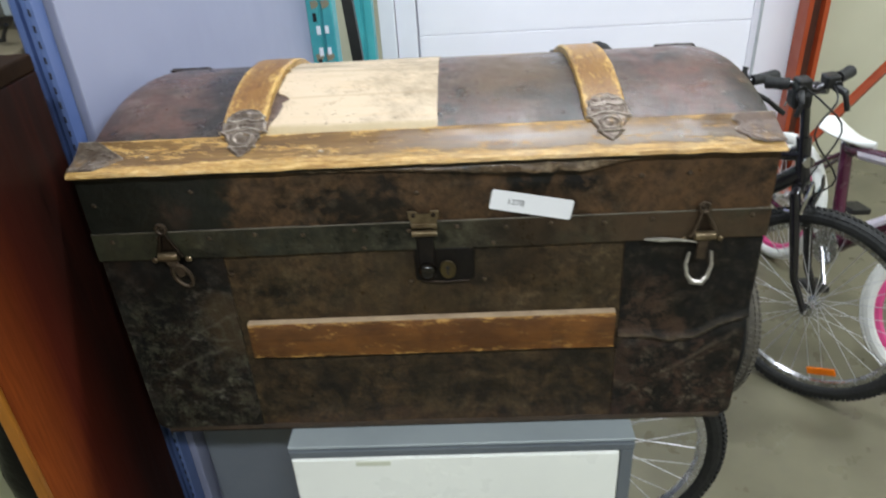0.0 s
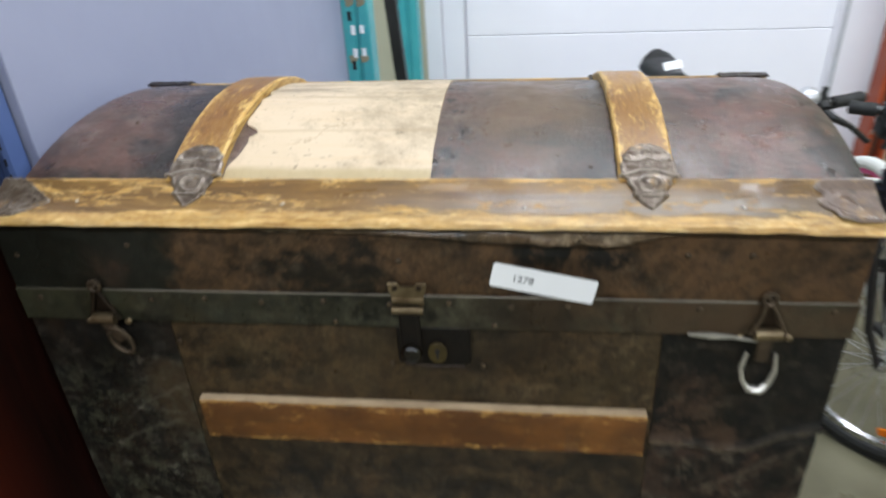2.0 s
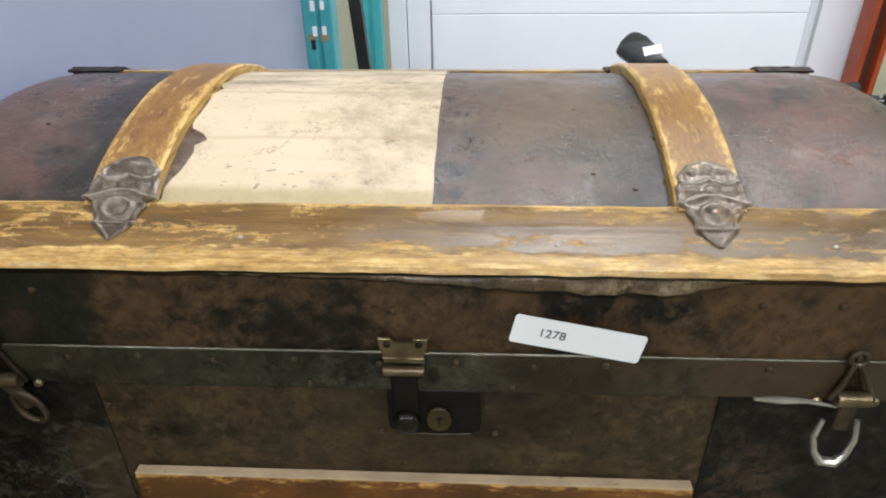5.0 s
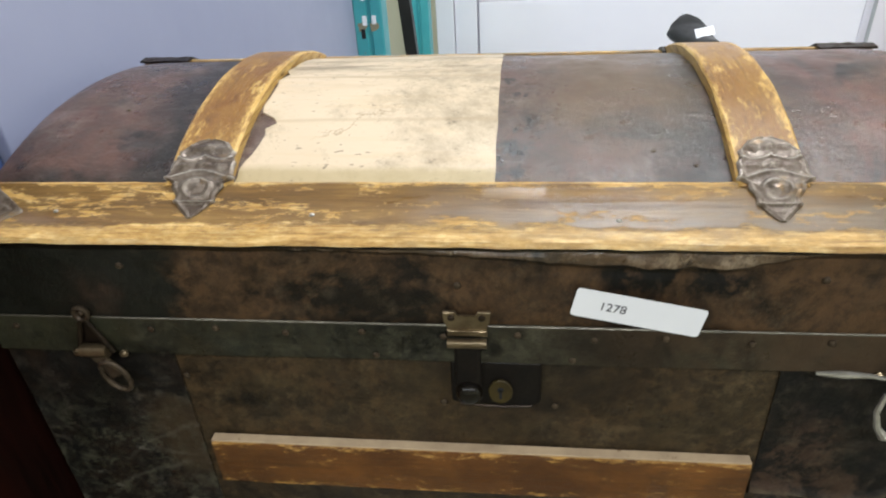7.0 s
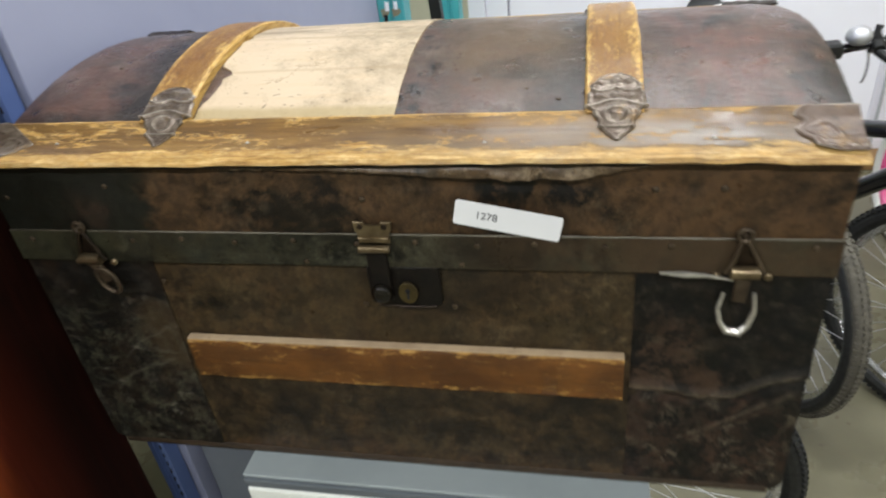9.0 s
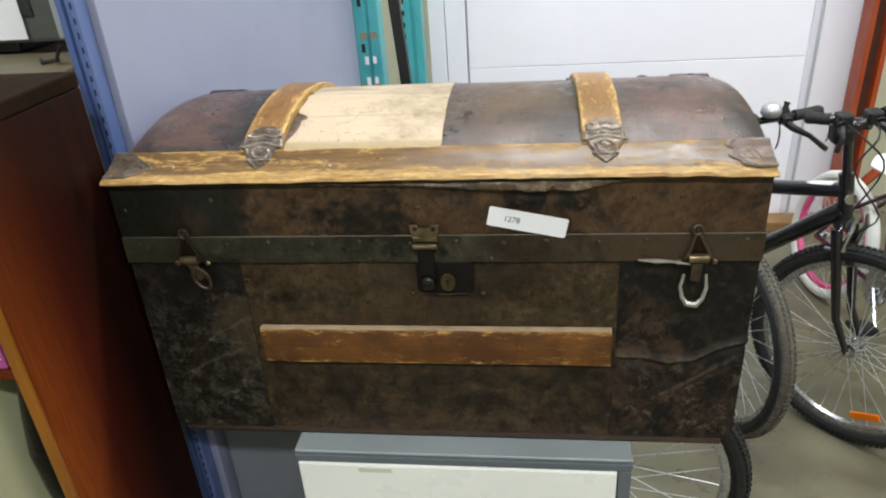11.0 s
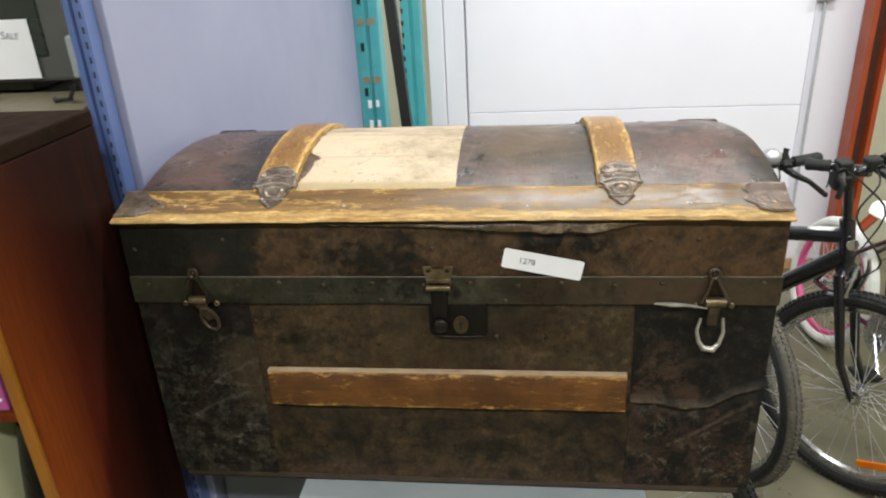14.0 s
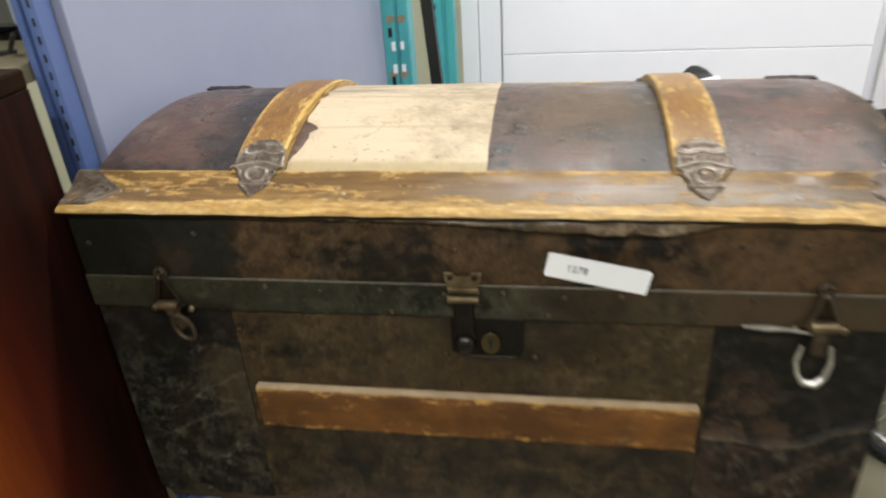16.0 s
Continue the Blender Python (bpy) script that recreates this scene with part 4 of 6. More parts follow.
def rounded(x, z, r=0.016):
    """Pulls the sheet in at the trunk's rounded lower corners."""
    k = max(0.0, r - (z - TB - 0.006)) / r
    pull = r * (1 - math.sqrt(max(0.0, 1 - k * k)))
    return max(TX0 + pull, min(TX1 - pull, x)) if k > 0 else x


def shell(name, x0, x1, z0, z1, y, material, label="", k=0.0, nx=60, nz=30, back=0.01, crease=None):
    bm = bmesh.new()
    rows = grid(bm, steps(x0, x1, nx), steps(z0, z1, nz), lambda x, z: Vector((rounded(x, z), y + dent(x, z, k) + (crease(x, z) if crease else 0), z)))
    ring = [v for v in rows[0]] + [r[-1] for r in rows[1:]] + rows[-1][-2::-1] + [r[0] for r in rows[-2:0:-1]]
    rear = [bm.verts.new((v.co.x, y + back, v.co.z)) for v in ring]
    n = len(ring)
    for i in range(n):
        bm.faces.new((ring[(i + 1) % n], ring[i], rear[i], rear[(i + 1) % n]))
    return part(name, bm, material, trunk, label, smooth=True)


def low_crease(x, z):
    """The sheet at the lower right is buckled along a wavy fold, with a second fold under it."""
    run = (x - 0.23) / 0.17
    line = 0.96 + 0.05 * float(np.interp(run, [k for k, _ in FOLD], [h for _, h in FOLD]))
    second = 0.69 + 0.74 * x
    h = -0.005 * math.exp(-((z - line - 0.003) / 0.006) ** 2) + 0.003 * math.exp(-((z - line + 0.008) / 0.005) ** 2)
    h *= max(0, min(1, (x - 0.21) / 0.03))
    return h - 0.002 * math.exp(-((z - second) / 0.005) ** 2) * max(0, min(1, (x - 0.285) / 0.03)) * max(0, min(1, (0.4 - x) / 0.02))


part("body", boxed(TX0 + 0.003, TX1 - 0.003, 0.004, TD - 0.002, TB + 0.002, ZB1 - 0.001, bevel=0.014, seg=4), TIN_BLACK, trunk, "black painted body")
shell("front_sheet", -0.278, 0.24, TB + 0.006, ZB0, 0.001, TIN_MID, "mottled brown tin front", 1.0, back=0.003)
shell("corner_sheet", TX0, -0.271, TB + 0.006, ZB0, -0.0002, TIN_BLACK, "black tin corner rubbed through", 2.0, back=0.006)
shell("corner_sheet", 0.233, TX1, TB + 0.006, ZB0, -0.0002, TIN_CREASED, "black tin corner, creased", 3.0, nz=70, back=0.006, crease=low_crease)
bm = bmesh.new()
sweep(bm, [(TX0 + 0.014, 0.004, TB + 0.006), (TX1 - 0.014, 0.004, TB + 0.006)], 0.0065, 8)
part("bottom_rim", bm, paint("rubbed_foot", rgb("241B13"), rgb("3E2F20"), 0.55, 0.1, 24, 200, 0.0006, rgb("5E4A34")), trunk, "rusted bottom rim")
shell("band", TX0 - 0.001, TX1 + 0.001, ZB0, ZB1, -0.0045, TIN_BAND, "greenish black metal band", 4.0, nx=80, nz=4, back=0.009)
bm = bmesh.new()
sweep(bm, [(TX0, -0.004, ZB1 + 0.0004), (TX1, -0.004, ZB1 + 0.0004)], 0.0011, 6)
part("band_edge", bm, paint("pale_edge", rgb("4C483E"), rgb("686254"), 0.42, 0.4, 40), trunk, "thin pale edge of the band")


def lid_crease(x, z):
    """A soft buckle of the tin under the top slat."""
    w = max(0, 1 - abs(x - 0.12) / 0.2)
    return 0.0025 * w * math.exp(-((z - 1.219) / 0.006) ** 2)


shell("lid_front", TX0, TX1, ZB1 + 0.0005, ZA - 0.002, -0.002, LID_TIN, "dark stained tin lid front", 5.0, nx=140, nz=24, back=0.008, crease=lid_crease)
bm = bmesh.new()
xs = steps(-0.16, 0.24, 90)


def lip(x, k):
    """Peeled strip of tin that hangs from the seam, widest right of the middle."""
    w = max(0.0, min(1.0, (x + 0.16) / 0.25)) * max(0.0, min(1.0, (0.25 - x) / 0.06))
    deep = 0.0035 + 0.0105 * w * w * (1 + 0.35 * noise.noise((x * 28, 1, 1))) + 0.0016 * noise.noise((x * 90, 4, 2))
    return Vector((x, -0.0042 - 0.0042 * math.sin(k * math.pi * 0.62) * (0.5 + 0.5 * w) - 0.0022 * noise.noise((x * 34, k * 1.6, 6)) * w, ZA - 0.0015 - deep * k))


rows = grid(bm, xs, steps(0, 1, 7), lip)
back = [bm.verts.new((v.co.x, -0.0025, v.co.z)) for v in rows[-1]]
for k in range(len(xs) - 1):
    bm.faces.new((rows[-1][k], rows[-1][k + 1], back[k + 1], back[k]))
bmesh.ops.recalc_face_normals(bm, faces=bm.faces)
part("peeled_lip", bm, tin("peeled_tin", rgb("5C4C3A"), rgb("3E3226"), rgb("54402C"), rgb("9A8870"), 0.7, 0.26, stains=0.56, spec=0.6), trunk, "peeled paler strip of tin", smooth=True)
# thin rod along the lid's upper edge; its pale colour paints the rim highlight
bm = bmesh.new()
sweep(bm, [(x, -0.0035 + 0.0006 * noise.noise((x * 30, 3, 3)), ZA - 0.0035 + 0.0008 * noise.noise((x * 22, 8, 1))) for x in steps(TX0 + 0.002, TX1 - 0.002, 90)], 0.0013, 6)
part("lid_rim", bm, paint("rim_highlight", rgb("4E483E"), rgb("6C6456"), 0.4, 0.3, 40), trunk, "rim under the slat, its highlight in pale colour", smooth=True)
part("lid_core", boxed(TX0 + 0.003, TX1 - 0.003, 0.006, TD - 0.002, ZB1, ZA - 0.003), TIN_BLACK, trunk)

bm = bmesh.new()
ys = steps(0.004, TD - 0.004, 48)
D0, D1 = TX0 + 0.006, TX1 + 0.004
xs = steps(D0, D1, 120)


def dome_place(x, y):
    """The dome's skin; its ends are a little rounded over."""
    end = max(0.0, 1 - min(x - D0, D1 - x) / 0.05)
    return Vector((x, y, ZL + (dome_z(y) - 0.004 - ZL) * (1 - 0.22 * end ** 2.4) + 0.7 * dent(x, y, 9)))


rows = grid(bm, xs, ys, dome_place)
for col, out in ((0, -1), (-1, 1)):
    foot = [bm.verts.new((r[col].co.x, r[col].co.y, ZA - 0.003)) for r in rows]
    for a in range(len(rows) - 1):
        quad = (rows[a][col], rows[a + 1][col], foot[a + 1], foot[a])
        bm.faces.new(quad if out < 0 else quad[::-1])
bmesh.ops.recalc_face_normals(bm, faces=bm.faces)
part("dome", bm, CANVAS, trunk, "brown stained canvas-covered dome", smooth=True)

# bare patch with a torn edge beside the strap
bm = bmesh.new()
n_v = 40
ys = steps(0.044, TD - 0.044, n_v)


def torn(y):
    r = noise.noise((y * 60, 2.0, 0)) * 0.0065 + noise.noise((y * 200, 5.0, 0)) * 0.0025
    notch = 0.022 * math.exp(-((y - 0.118) / 0.005) ** 2) + 0.013 * math.exp(-((y - 0.096) / 0.018) ** 2)
    return -0.2005 + r + notch


cols = [[] for _ in range(14)]
for y in ys:
    a, b = torn(y), 0.0075 + 0.001 * noise.noise((y * 40, 9, 9))
    for k in range(14):
        x = a + (b - a) * k / 13
        cols[k].append(bm.verts.new((x, y, dome_z(y) - 0.0022 + 0.4 * dent(x, y, 9))))
for k in range(13):
    for i in range(n_v):
        bm.faces.new((cols[k][i], cols[k + 1][i], cols[k + 1][i + 1], cols[k][i + 1]))
for k in (0, 13):
    low = [bm.verts.new((v.co.x, v.co.y, v.co.z - 0.002)) for v in cols[k]]
    for i in range(n_v):
        quad = (cols[k][i], cols[k][i + 1], low[i + 1], low[i])
        bm.faces.new(quad if k else quad[::-1])
bmesh.ops.recalc_face_normals(bm, faces=bm.faces)
part("bare_patch", bm, BARE, trunk, "bare pale wood patch with stains", smooth=True)

# front top slat
prof = [(-0.011, ZA + 0.0005), (-0.0145, ZA + 0.003), (-0.012, ZA + 0.0065), (-0.003, ZA + 0.009), (0.013, ZA + 0.0128), (0.028, ZA + 0.0200), (0.039, ZA + 0.0268), (0.0425, ZA + 0.0262), (0.0435, ZA + 0.017)]


def slat_z(y):
    for (a, za), (b, zb) in zip(prof[2:7], prof[3:8]):
        if y <= b:
            return za + (zb - za) * (y - a) / (b - a)
    return prof[7][1]


bm = bmesh.new()
xs = steps(TX0 - 0.002, TX1 + 0.002, 160)
rows = grid(bm, xs, range(len(prof)), lambda x, k: Vector((x, prof[k][0] + 0.0007 * noise.noise((x * 25, k, 1)), prof[k][1] + (0.0015 if k < 3 else 0.0007) * noise.noise((x * 30, k * 0.3, 7)) - (0.0035 * max(0, (x - 0.15) / 0.25) ** 2 if k < 4 else 0))))
lowa = [bm.verts.new((v.co.x, 0.0, ZA + 0.0005)) for v in rows[0]]
for k in range(len(xs) - 1):
    bm.faces.new((lowa[k], lowa[k + 1], rows[0][k + 1], rows[0][k]))
for col in (0, -1):
    bm.faces.new([r[col] for r in rows] + [lowa[col]])
bmesh.ops.recalc_face_normals(bm, faces=bm.faces)
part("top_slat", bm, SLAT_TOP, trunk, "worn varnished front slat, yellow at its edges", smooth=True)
part("seam", boxed(TX0 + 0.001, TX1 - 0.001, -0.0085, 0.01, ZA - 0.0025, ZA + 0.001), DARK_GAP, trunk, "dark seam")
# back slat, the front one's mirror image
bm = bmesh.new()
rows = grid(bm, steps(TX0 - 0.002, TX1 + 0.002, 60), range(len(prof)), lambda x, k: Vector((x, TD - prof[k][0], prof[k][1] - 0.002)))
for col in (0, -1):
    bm.faces.new([r[col] for r in rows])
bmesh.ops.recalc_face_normals(bm, faces=bm.faces)
part("back_slat", bm, SLAT_BACK, trunk, smooth=True)

# lower front slat
bm = bmesh.new()
xs = steps(-0.2575, 0.2265, 90)
pr = [(0.0, 0.9685), (-0.009, 0.969), (-0.0105, 0.9705), (-0.0105, 1.021), (-0.0085, 1.024), (0.0, 1.0245)]
rows = grid(bm, xs, range(len(pr)), lambda x, k: Vector((x, pr[k][0] + 0.0005 * noise.noise((x * 30, k, 5)), pr[k][1] + 0.0012 * noise.noise((x * 22, k * 0.2, 8)))))
for col in (0, -1):
    bm.faces.new([r[col] for r in rows])
bmesh.ops.recalc_face_normals(bm, faces=bm.faces)
part("low_slat", bm, SLAT_LOW, trunk, "golden brown lower front slat", smooth=True)
part("slat_ledge", boxed(-0.2575, 0.2265, -0.0100, -0.0005, 1.0245, 1.0265, bevel=0.0006), paint("pale_ledge", rgb("A08A70"), rgb("BEA686"), 0.7, 0, 30, 150, 0.0006, rgb("6E5232")), trunk, "pale top edge of the slat")


# bent slats over the dome
def strap(x0, x1):
    mat = slat_wood("strap_wood", x0, x1, axis=0, along=1, brown="8E672A", deep="704618", worn="D2B068", grey="7E5A2E", wear_amount=0.05)
    bm = bmesh.new()
    ys = steps(0.0385, TD - 0.0385, 40)
    pr = [(x0, -0.004), (x0, 0.0045), (x0 + 0.002, 0.0062), (x1 - 0.002, 0.0062), (x1, 0.0045), (x1, -0.004)]
    rows = []
    for y in ys:
        slope = -(y - TD / 2) / math.sqrt(RAD ** 2 - (y - TD / 2) ** 2)
        nrm = Vector((0, -slope, 1)).normalized()
        rows.append([bm.verts.new(Vector((x + 0.0008 * noise.noise((y * 30, x, 4)), y, dome_z(y))) + h * nrm) for x, h in pr])
    for a, b in zip(rows, rows[1:]):
        for k in range(len(pr) - 1):
            bm.faces.new((a[k], a[k + 1], b[k + 1], b[k]))
    bm.faces.new(rows[0])
    bm.faces.new(rows[-1])
    bmesh.ops.recalc_face_normals(bm, faces=bm.faces)
    part("strap_slat", bm, mat, trunk, "bent honey-brown slat across the dome", smooth=True)


strap(-0.2555, -0.2035)
strap(0.184, 0.2345)


# pressed metal clips
def clip_shape(v):
    """Half width of the ornament from tip (0) to head (1): a chevron, a shield, two ears, a lobed fan."""
    if v < 0.19:
        return 0.05 + 0.47 * v / 0.19
    if v < 0.40:
        return 0.52 + 0.20 * (v - 0.19) / 0.21 + 0.04 * math.sin(v * 40)
    if v < 0.45:
        return 0.72 + 0.28 * (v - 0.40) / 0.05
    if v < 0.52:
        return 1.0 - 0.10 * (v - 0.45) / 0.07
    fall = max(0.0, (v - 0.66) / 0.34)
    return 0.90 * math.sqrt(max(0, 1 - fall ** 2)) * (1 - 0.10 * abs(math.sin((v - 0.66) * 22)) * (fall > 0))


def clip_relief(fu, v, w):
    """Height of the pressing at fu half widths from the middle; w is the half width there."""
    bell = lambda d, k: math.exp(-(d / k) ** 2)
    h = 0.0007 + 0.0010 * bell(abs(fu) - (w - 0.10), 0.06)
    if v < 0.47:
        oval = math.hypot(fu / 0.36, (v - 0.335) / 0.095)
        h += 0.0022 * bell(oval - 1, 0.26) + 0.0014 * bell(oval, 0.5)
        h += 0.0022 * bell(v - 0.19, 0.018) * (abs(fu) < w) + 0.0010 * bell(math.hypot(fu / 0.2, (v - 0.11) / 0.04), 0.8)
    h += 0.0022 * bell(v - 0.485 - 0.05 * math.cos(fu * 3.0), 0.02)
    if v > 0.47:
        bow = 0.735 - 0.055 * abs(math.sin(fu * 3.6))
        h += 0.0022 * bell(v - bow, 0.022) * (abs(fu) < 0.8)
        for lu, lv, ru, rv, a in ((0, 0.87, 0.2, 0.05, 0.0026), (-0.42, 0.845, 0.2, 0.045, 0.0016), (0.42, 0.845, 0.2, 0.045, 0.0016),
                                  (-0.5, 0.60, 0.25, 0.055, 0.0022), (0.5, 0.60, 0.25, 0.055, 0.0022), (0, 0.625, 0.2, 0.05, 0.0022)):
            h += a * bell(math.hypot((fu - lu) / ru, (v - lv) / rv), 0.85)
    return h


def clip(cx, half, length, where):
    """where(x, v): the place and the normal under the clip at v metres from its tip."""
    bm = bmesh.new()
    nu, nv = 60, 96
    rows = []
    for j in range(nv + 1):
        v = j / nv
        w = half * clip_shape(v)
        row = []
        for i in range(nu + 1):
            u = 2 * i / nu - 1
            x = u * w
            h = clip_relief(x / half, v, w / half) + 0.0005 * noise.noise((x * 260, v * 22, cx * 9 + 4))
            if abs(u) > 0.99 or j in (0, nv):
                h = -0.0005
            p, nrm = where(cx + x, v * length)
            row.append(bm.verts.new(p + h * nrm))
        rows.append(row)
    for a, b in zip(rows, rows[1:]):
        for i in range(nu):
            bm.faces.new((a[i], a[i + 1], b[i + 1], b[i]))
    bmesh.ops.remove_doubles(bm, verts=bm.verts, dist=1e-5)
    part("clip", bm, CLIP_METAL, trunk, "pressed brownish pewter clip", smooth=True)


def over_strap(x, v):
    y = 0.009 + 0.9 * v
    lift = max(0.0, min(1.0, (y - 0.025) / 0.013))
    lift = lift * lift * (3 - 2 * lift)
    z = (1 - lift) * slat_z(y) + lift * (dome_z(y) + 0.0068)
    return Vector((x, y, z + 0.0006)), Vector((0, -0.35, 0.94))


clip(-0.2270, 0.0300, 0.080, over_strap)
clip(0.2110, 0.0280, 0.078, over_strap)


def corner(side):
    """The flat clip on the slat's end."""
    x0 = TX0 if side < 0 else TX1
    bm = bmesh.new()
    nu, nv = 40, 30
    rows = []
    for j in range(nv + 1):
        v = j / nv
        y = -0.006 + (0.054 if side > 0 else 0.050) * v
        if side > 0:
            reach = 0.044 * (1 - 0.5 * abs(2 * v - 1) ** 3) * (1 + 0.07 * math.sin(v * 19) + 0.06 * noise.noise((v * 14, 2, 2))) * (1 + 0.2 * v)
        else:
            reach = 0.012 + 0.05 * max(0.0, 1 - abs((v - 0.42) / 0.58)) ** 0.8
        row = []
        for i in range(nu + 1):
            u = i / nu
            x = x0 - side * (reach * u - 0.002)
            ring = math.hypot((u - 0.60) * 0.058, (v - 0.36) * 0.074)
            h = 0.0004 + 0.0011 * math.exp(-((ring - 0.013) / 0.0017) ** 2) + 0.0006 * math.exp(-((ring - 0.006) / 0.0016) ** 2) + 0.0003 * noise.noise((x * 160, y * 160, 0))
            h += 0.0014 * math.exp(-((v - 0.07) / 0.035) ** 2) * (0.5 + 0.5 * math.sin(u * 26)) + 0.0006 * math.exp(-((u - 0.92) / 0.04) ** 2)
            if i == nu or j in (0, nv):
                h = -0.0005
            low = slat_z(max(-0.011, y)) if y < 0.0425 else 0
            row.append(bm.verts.new((x, y, max(low, dome_place(max(D0, min(D1, x)), max(0.004, y)).z if y > 0.03 else 0) + 0.0008 + h)))
        rows.append(row)
    for a, b in zip(rows, rows[1:]):
        for i in range(nu):
            bm.faces.new((a[i], a[i + 1], b[i + 1], b[i]))
    bmesh.ops.recalc_face_normals(bm, faces=bm.faces)
    part("corner_clip", bm, CLIP_DULL if side > 0 else CLIP_METAL, trunk, "dented brown metal corner clip" if side > 0 else "pointed grey metal corner clip", smooth=True)


corner(-1)
corner(1)
# clips on the back slat, whose tops show over the dome
for x0, x1 in ((TX0, -0.368), (0.344, TX1 + 0.001), (-0.269, -0.209), (0.180, 0.241)):
    bm = bmesh.new()
    rows = grid(bm, steps(x0, x1, 14), steps(TD - 0.055, TD + 0.004, 8),
                lambda x, y: Vector((x, y, slat_z(min(0.042, TD - y)) + 0.0022 + 0.0012 * noise.noise((x * 90, y * 90, 2)))))
    ring = rows[0] + [r[-1] for r in rows[1:]] + rows[-1][-2::-1] + [r[0] for r in rows[-2:0:-1]]
    low = [bm.verts.new(v.co - Vector((0, 0, 0.0025))) for v in ring]
    for i in range(len(ring)):
        bm.faces.new((ring[i], ring[(i + 1) % len(ring)], low[(i + 1) % len(ring)], low[i]))
    bmesh.ops.recalc_face_normals(bm, faces=bm.faces)
    part("back_clip", bm, IRON, trunk, "dark iron clip on the back slat")


# centre hasp and lock
def at_front(x, z, y=-0.005):
    return Matrix.Translation((x, y, z)) @ FRONT


bm = bmesh.new()
plate(bm, [(-0.019, 0.012), (-0.009, 0.012), (-0.007, 0.008), (0.007, 0.008), (0.009, 0.012), (0.019, 0.012), (0.018, 0.002), (0.015, -0.002), (0.016, -0.012), (-0.016, -0.012), (-0.015, -0.002), (-0.018, 0.002)], at_front(-0.0135, 1.170), 0.003, 0.0006)
part("hasp", bm, BRASS, trunk, "dull brass hasp")
bm = bmesh.new()
sweep(bm, [(-0.029, -0.0115, 1.154), (0.002, -0.0115, 1.154)], 0.0042, 10)
part("hasp_roll", bm, BRASS, trunk, smooth=True)
for dx in (-0.012, 0.012):
    bm = bmesh.new()
    lathe(bm, [(0.003, 0), (0.0028, 0.0012), (0.0012, 0.002)], at_front(-0.0135 + dx, 1.177, -0.0078), 10)
    part("rivet", bm, IRON, trunk)
bm = bmesh.new()
plate(bm, [(-0.016, -0.001), (0.0, -0.0015), (0.016, -0.001), (0.013, -0.0065), (-0.013, -0.0065)], at_front(-0.0135, 1.1665, -0.008), 0.0022, 0.0008)
part("hasp_rib", bm, BRASS, trunk, "raised rib of the hasp")
bm = bmesh.new()
edge = [(-0.029, 1.128), (0.046, 1.128)] + [(0.041 + 0.005 * math.cos(a), 1.086 + 0.005 * math.sin(a)) for a in steps(0, -math.pi / 2, 4)]
edge += [(0.02, 1.0798), (-0.004, 1.0815)] + [(-0.024 + 0.005 * math.cos(a), 1.086 + 0.005 * math.sin(a)) for a in steps(-math.pi / 2, -math.pi, 4)]
plate(bm, edge, Matrix.Translation((0, -0.0005, 0)) @ FRONT, 0.0035, 0.0012)
part("lock_plate", bm, LEATHER, trunk, "black lock plate")
bm = bmesh.new()
sweep(bm, [(-0.022, -0.0045, 1.0802), (0.01, -0.005, 1.0792), (0.039, -0.0045, 1.0802)], 0.0011, 6)
part("lock_rim", bm, IRON, trunk, "rubbed lower rim of the lock plate", smooth=True)
part("hasp_tongue", boxed(-0.0245, -0.0030, -0.0105, -0.004, 1.0875, 1.152, bevel=0.003), LEATHER, trunk, "black hasp tongue")
bm = bmesh.new()
lathe(bm, [(0.0112, 0), (0.0112, 0.003), (0.0102, 0.0062), (0.0075, 0.0086), (0.0035, 0.0098), (0.001, 0.0099)], at_front(-0.0135, 1.101, -0.0100), 24)
part("lock_boss", bm, paint("black_lacquer", rgb("0C0A08"), rgb("18130E"), 0.16, 0.2, 50, 300, 0.0002), trunk, "glossy black round lock boss", smooth=True)
bm = bmesh.new()
plate(bm, [(0.0100 * math.cos(a), 0.0130 * math.sin(a)) for a in steps(0, 2 * math.pi, 20)[:-1]], at_front(0.0125, 1.099, -0.0066), 0.0022, 0.0006)
part("keyhole_plate", bm, OLIVE, trunk, "brass keyhole plate")
bm = bmesh.new()
lathe(bm, [(0.0026, 0), (0.0026, 0.0003)], at_front(0.0125, 1.102, -0.009), 12)
box(bm, 0.0115, 0.0135, -0.0093, -0.0089, 1.092, 1.102)
part("keyhole", bm, SLOT, trunk, "dark keyhole")


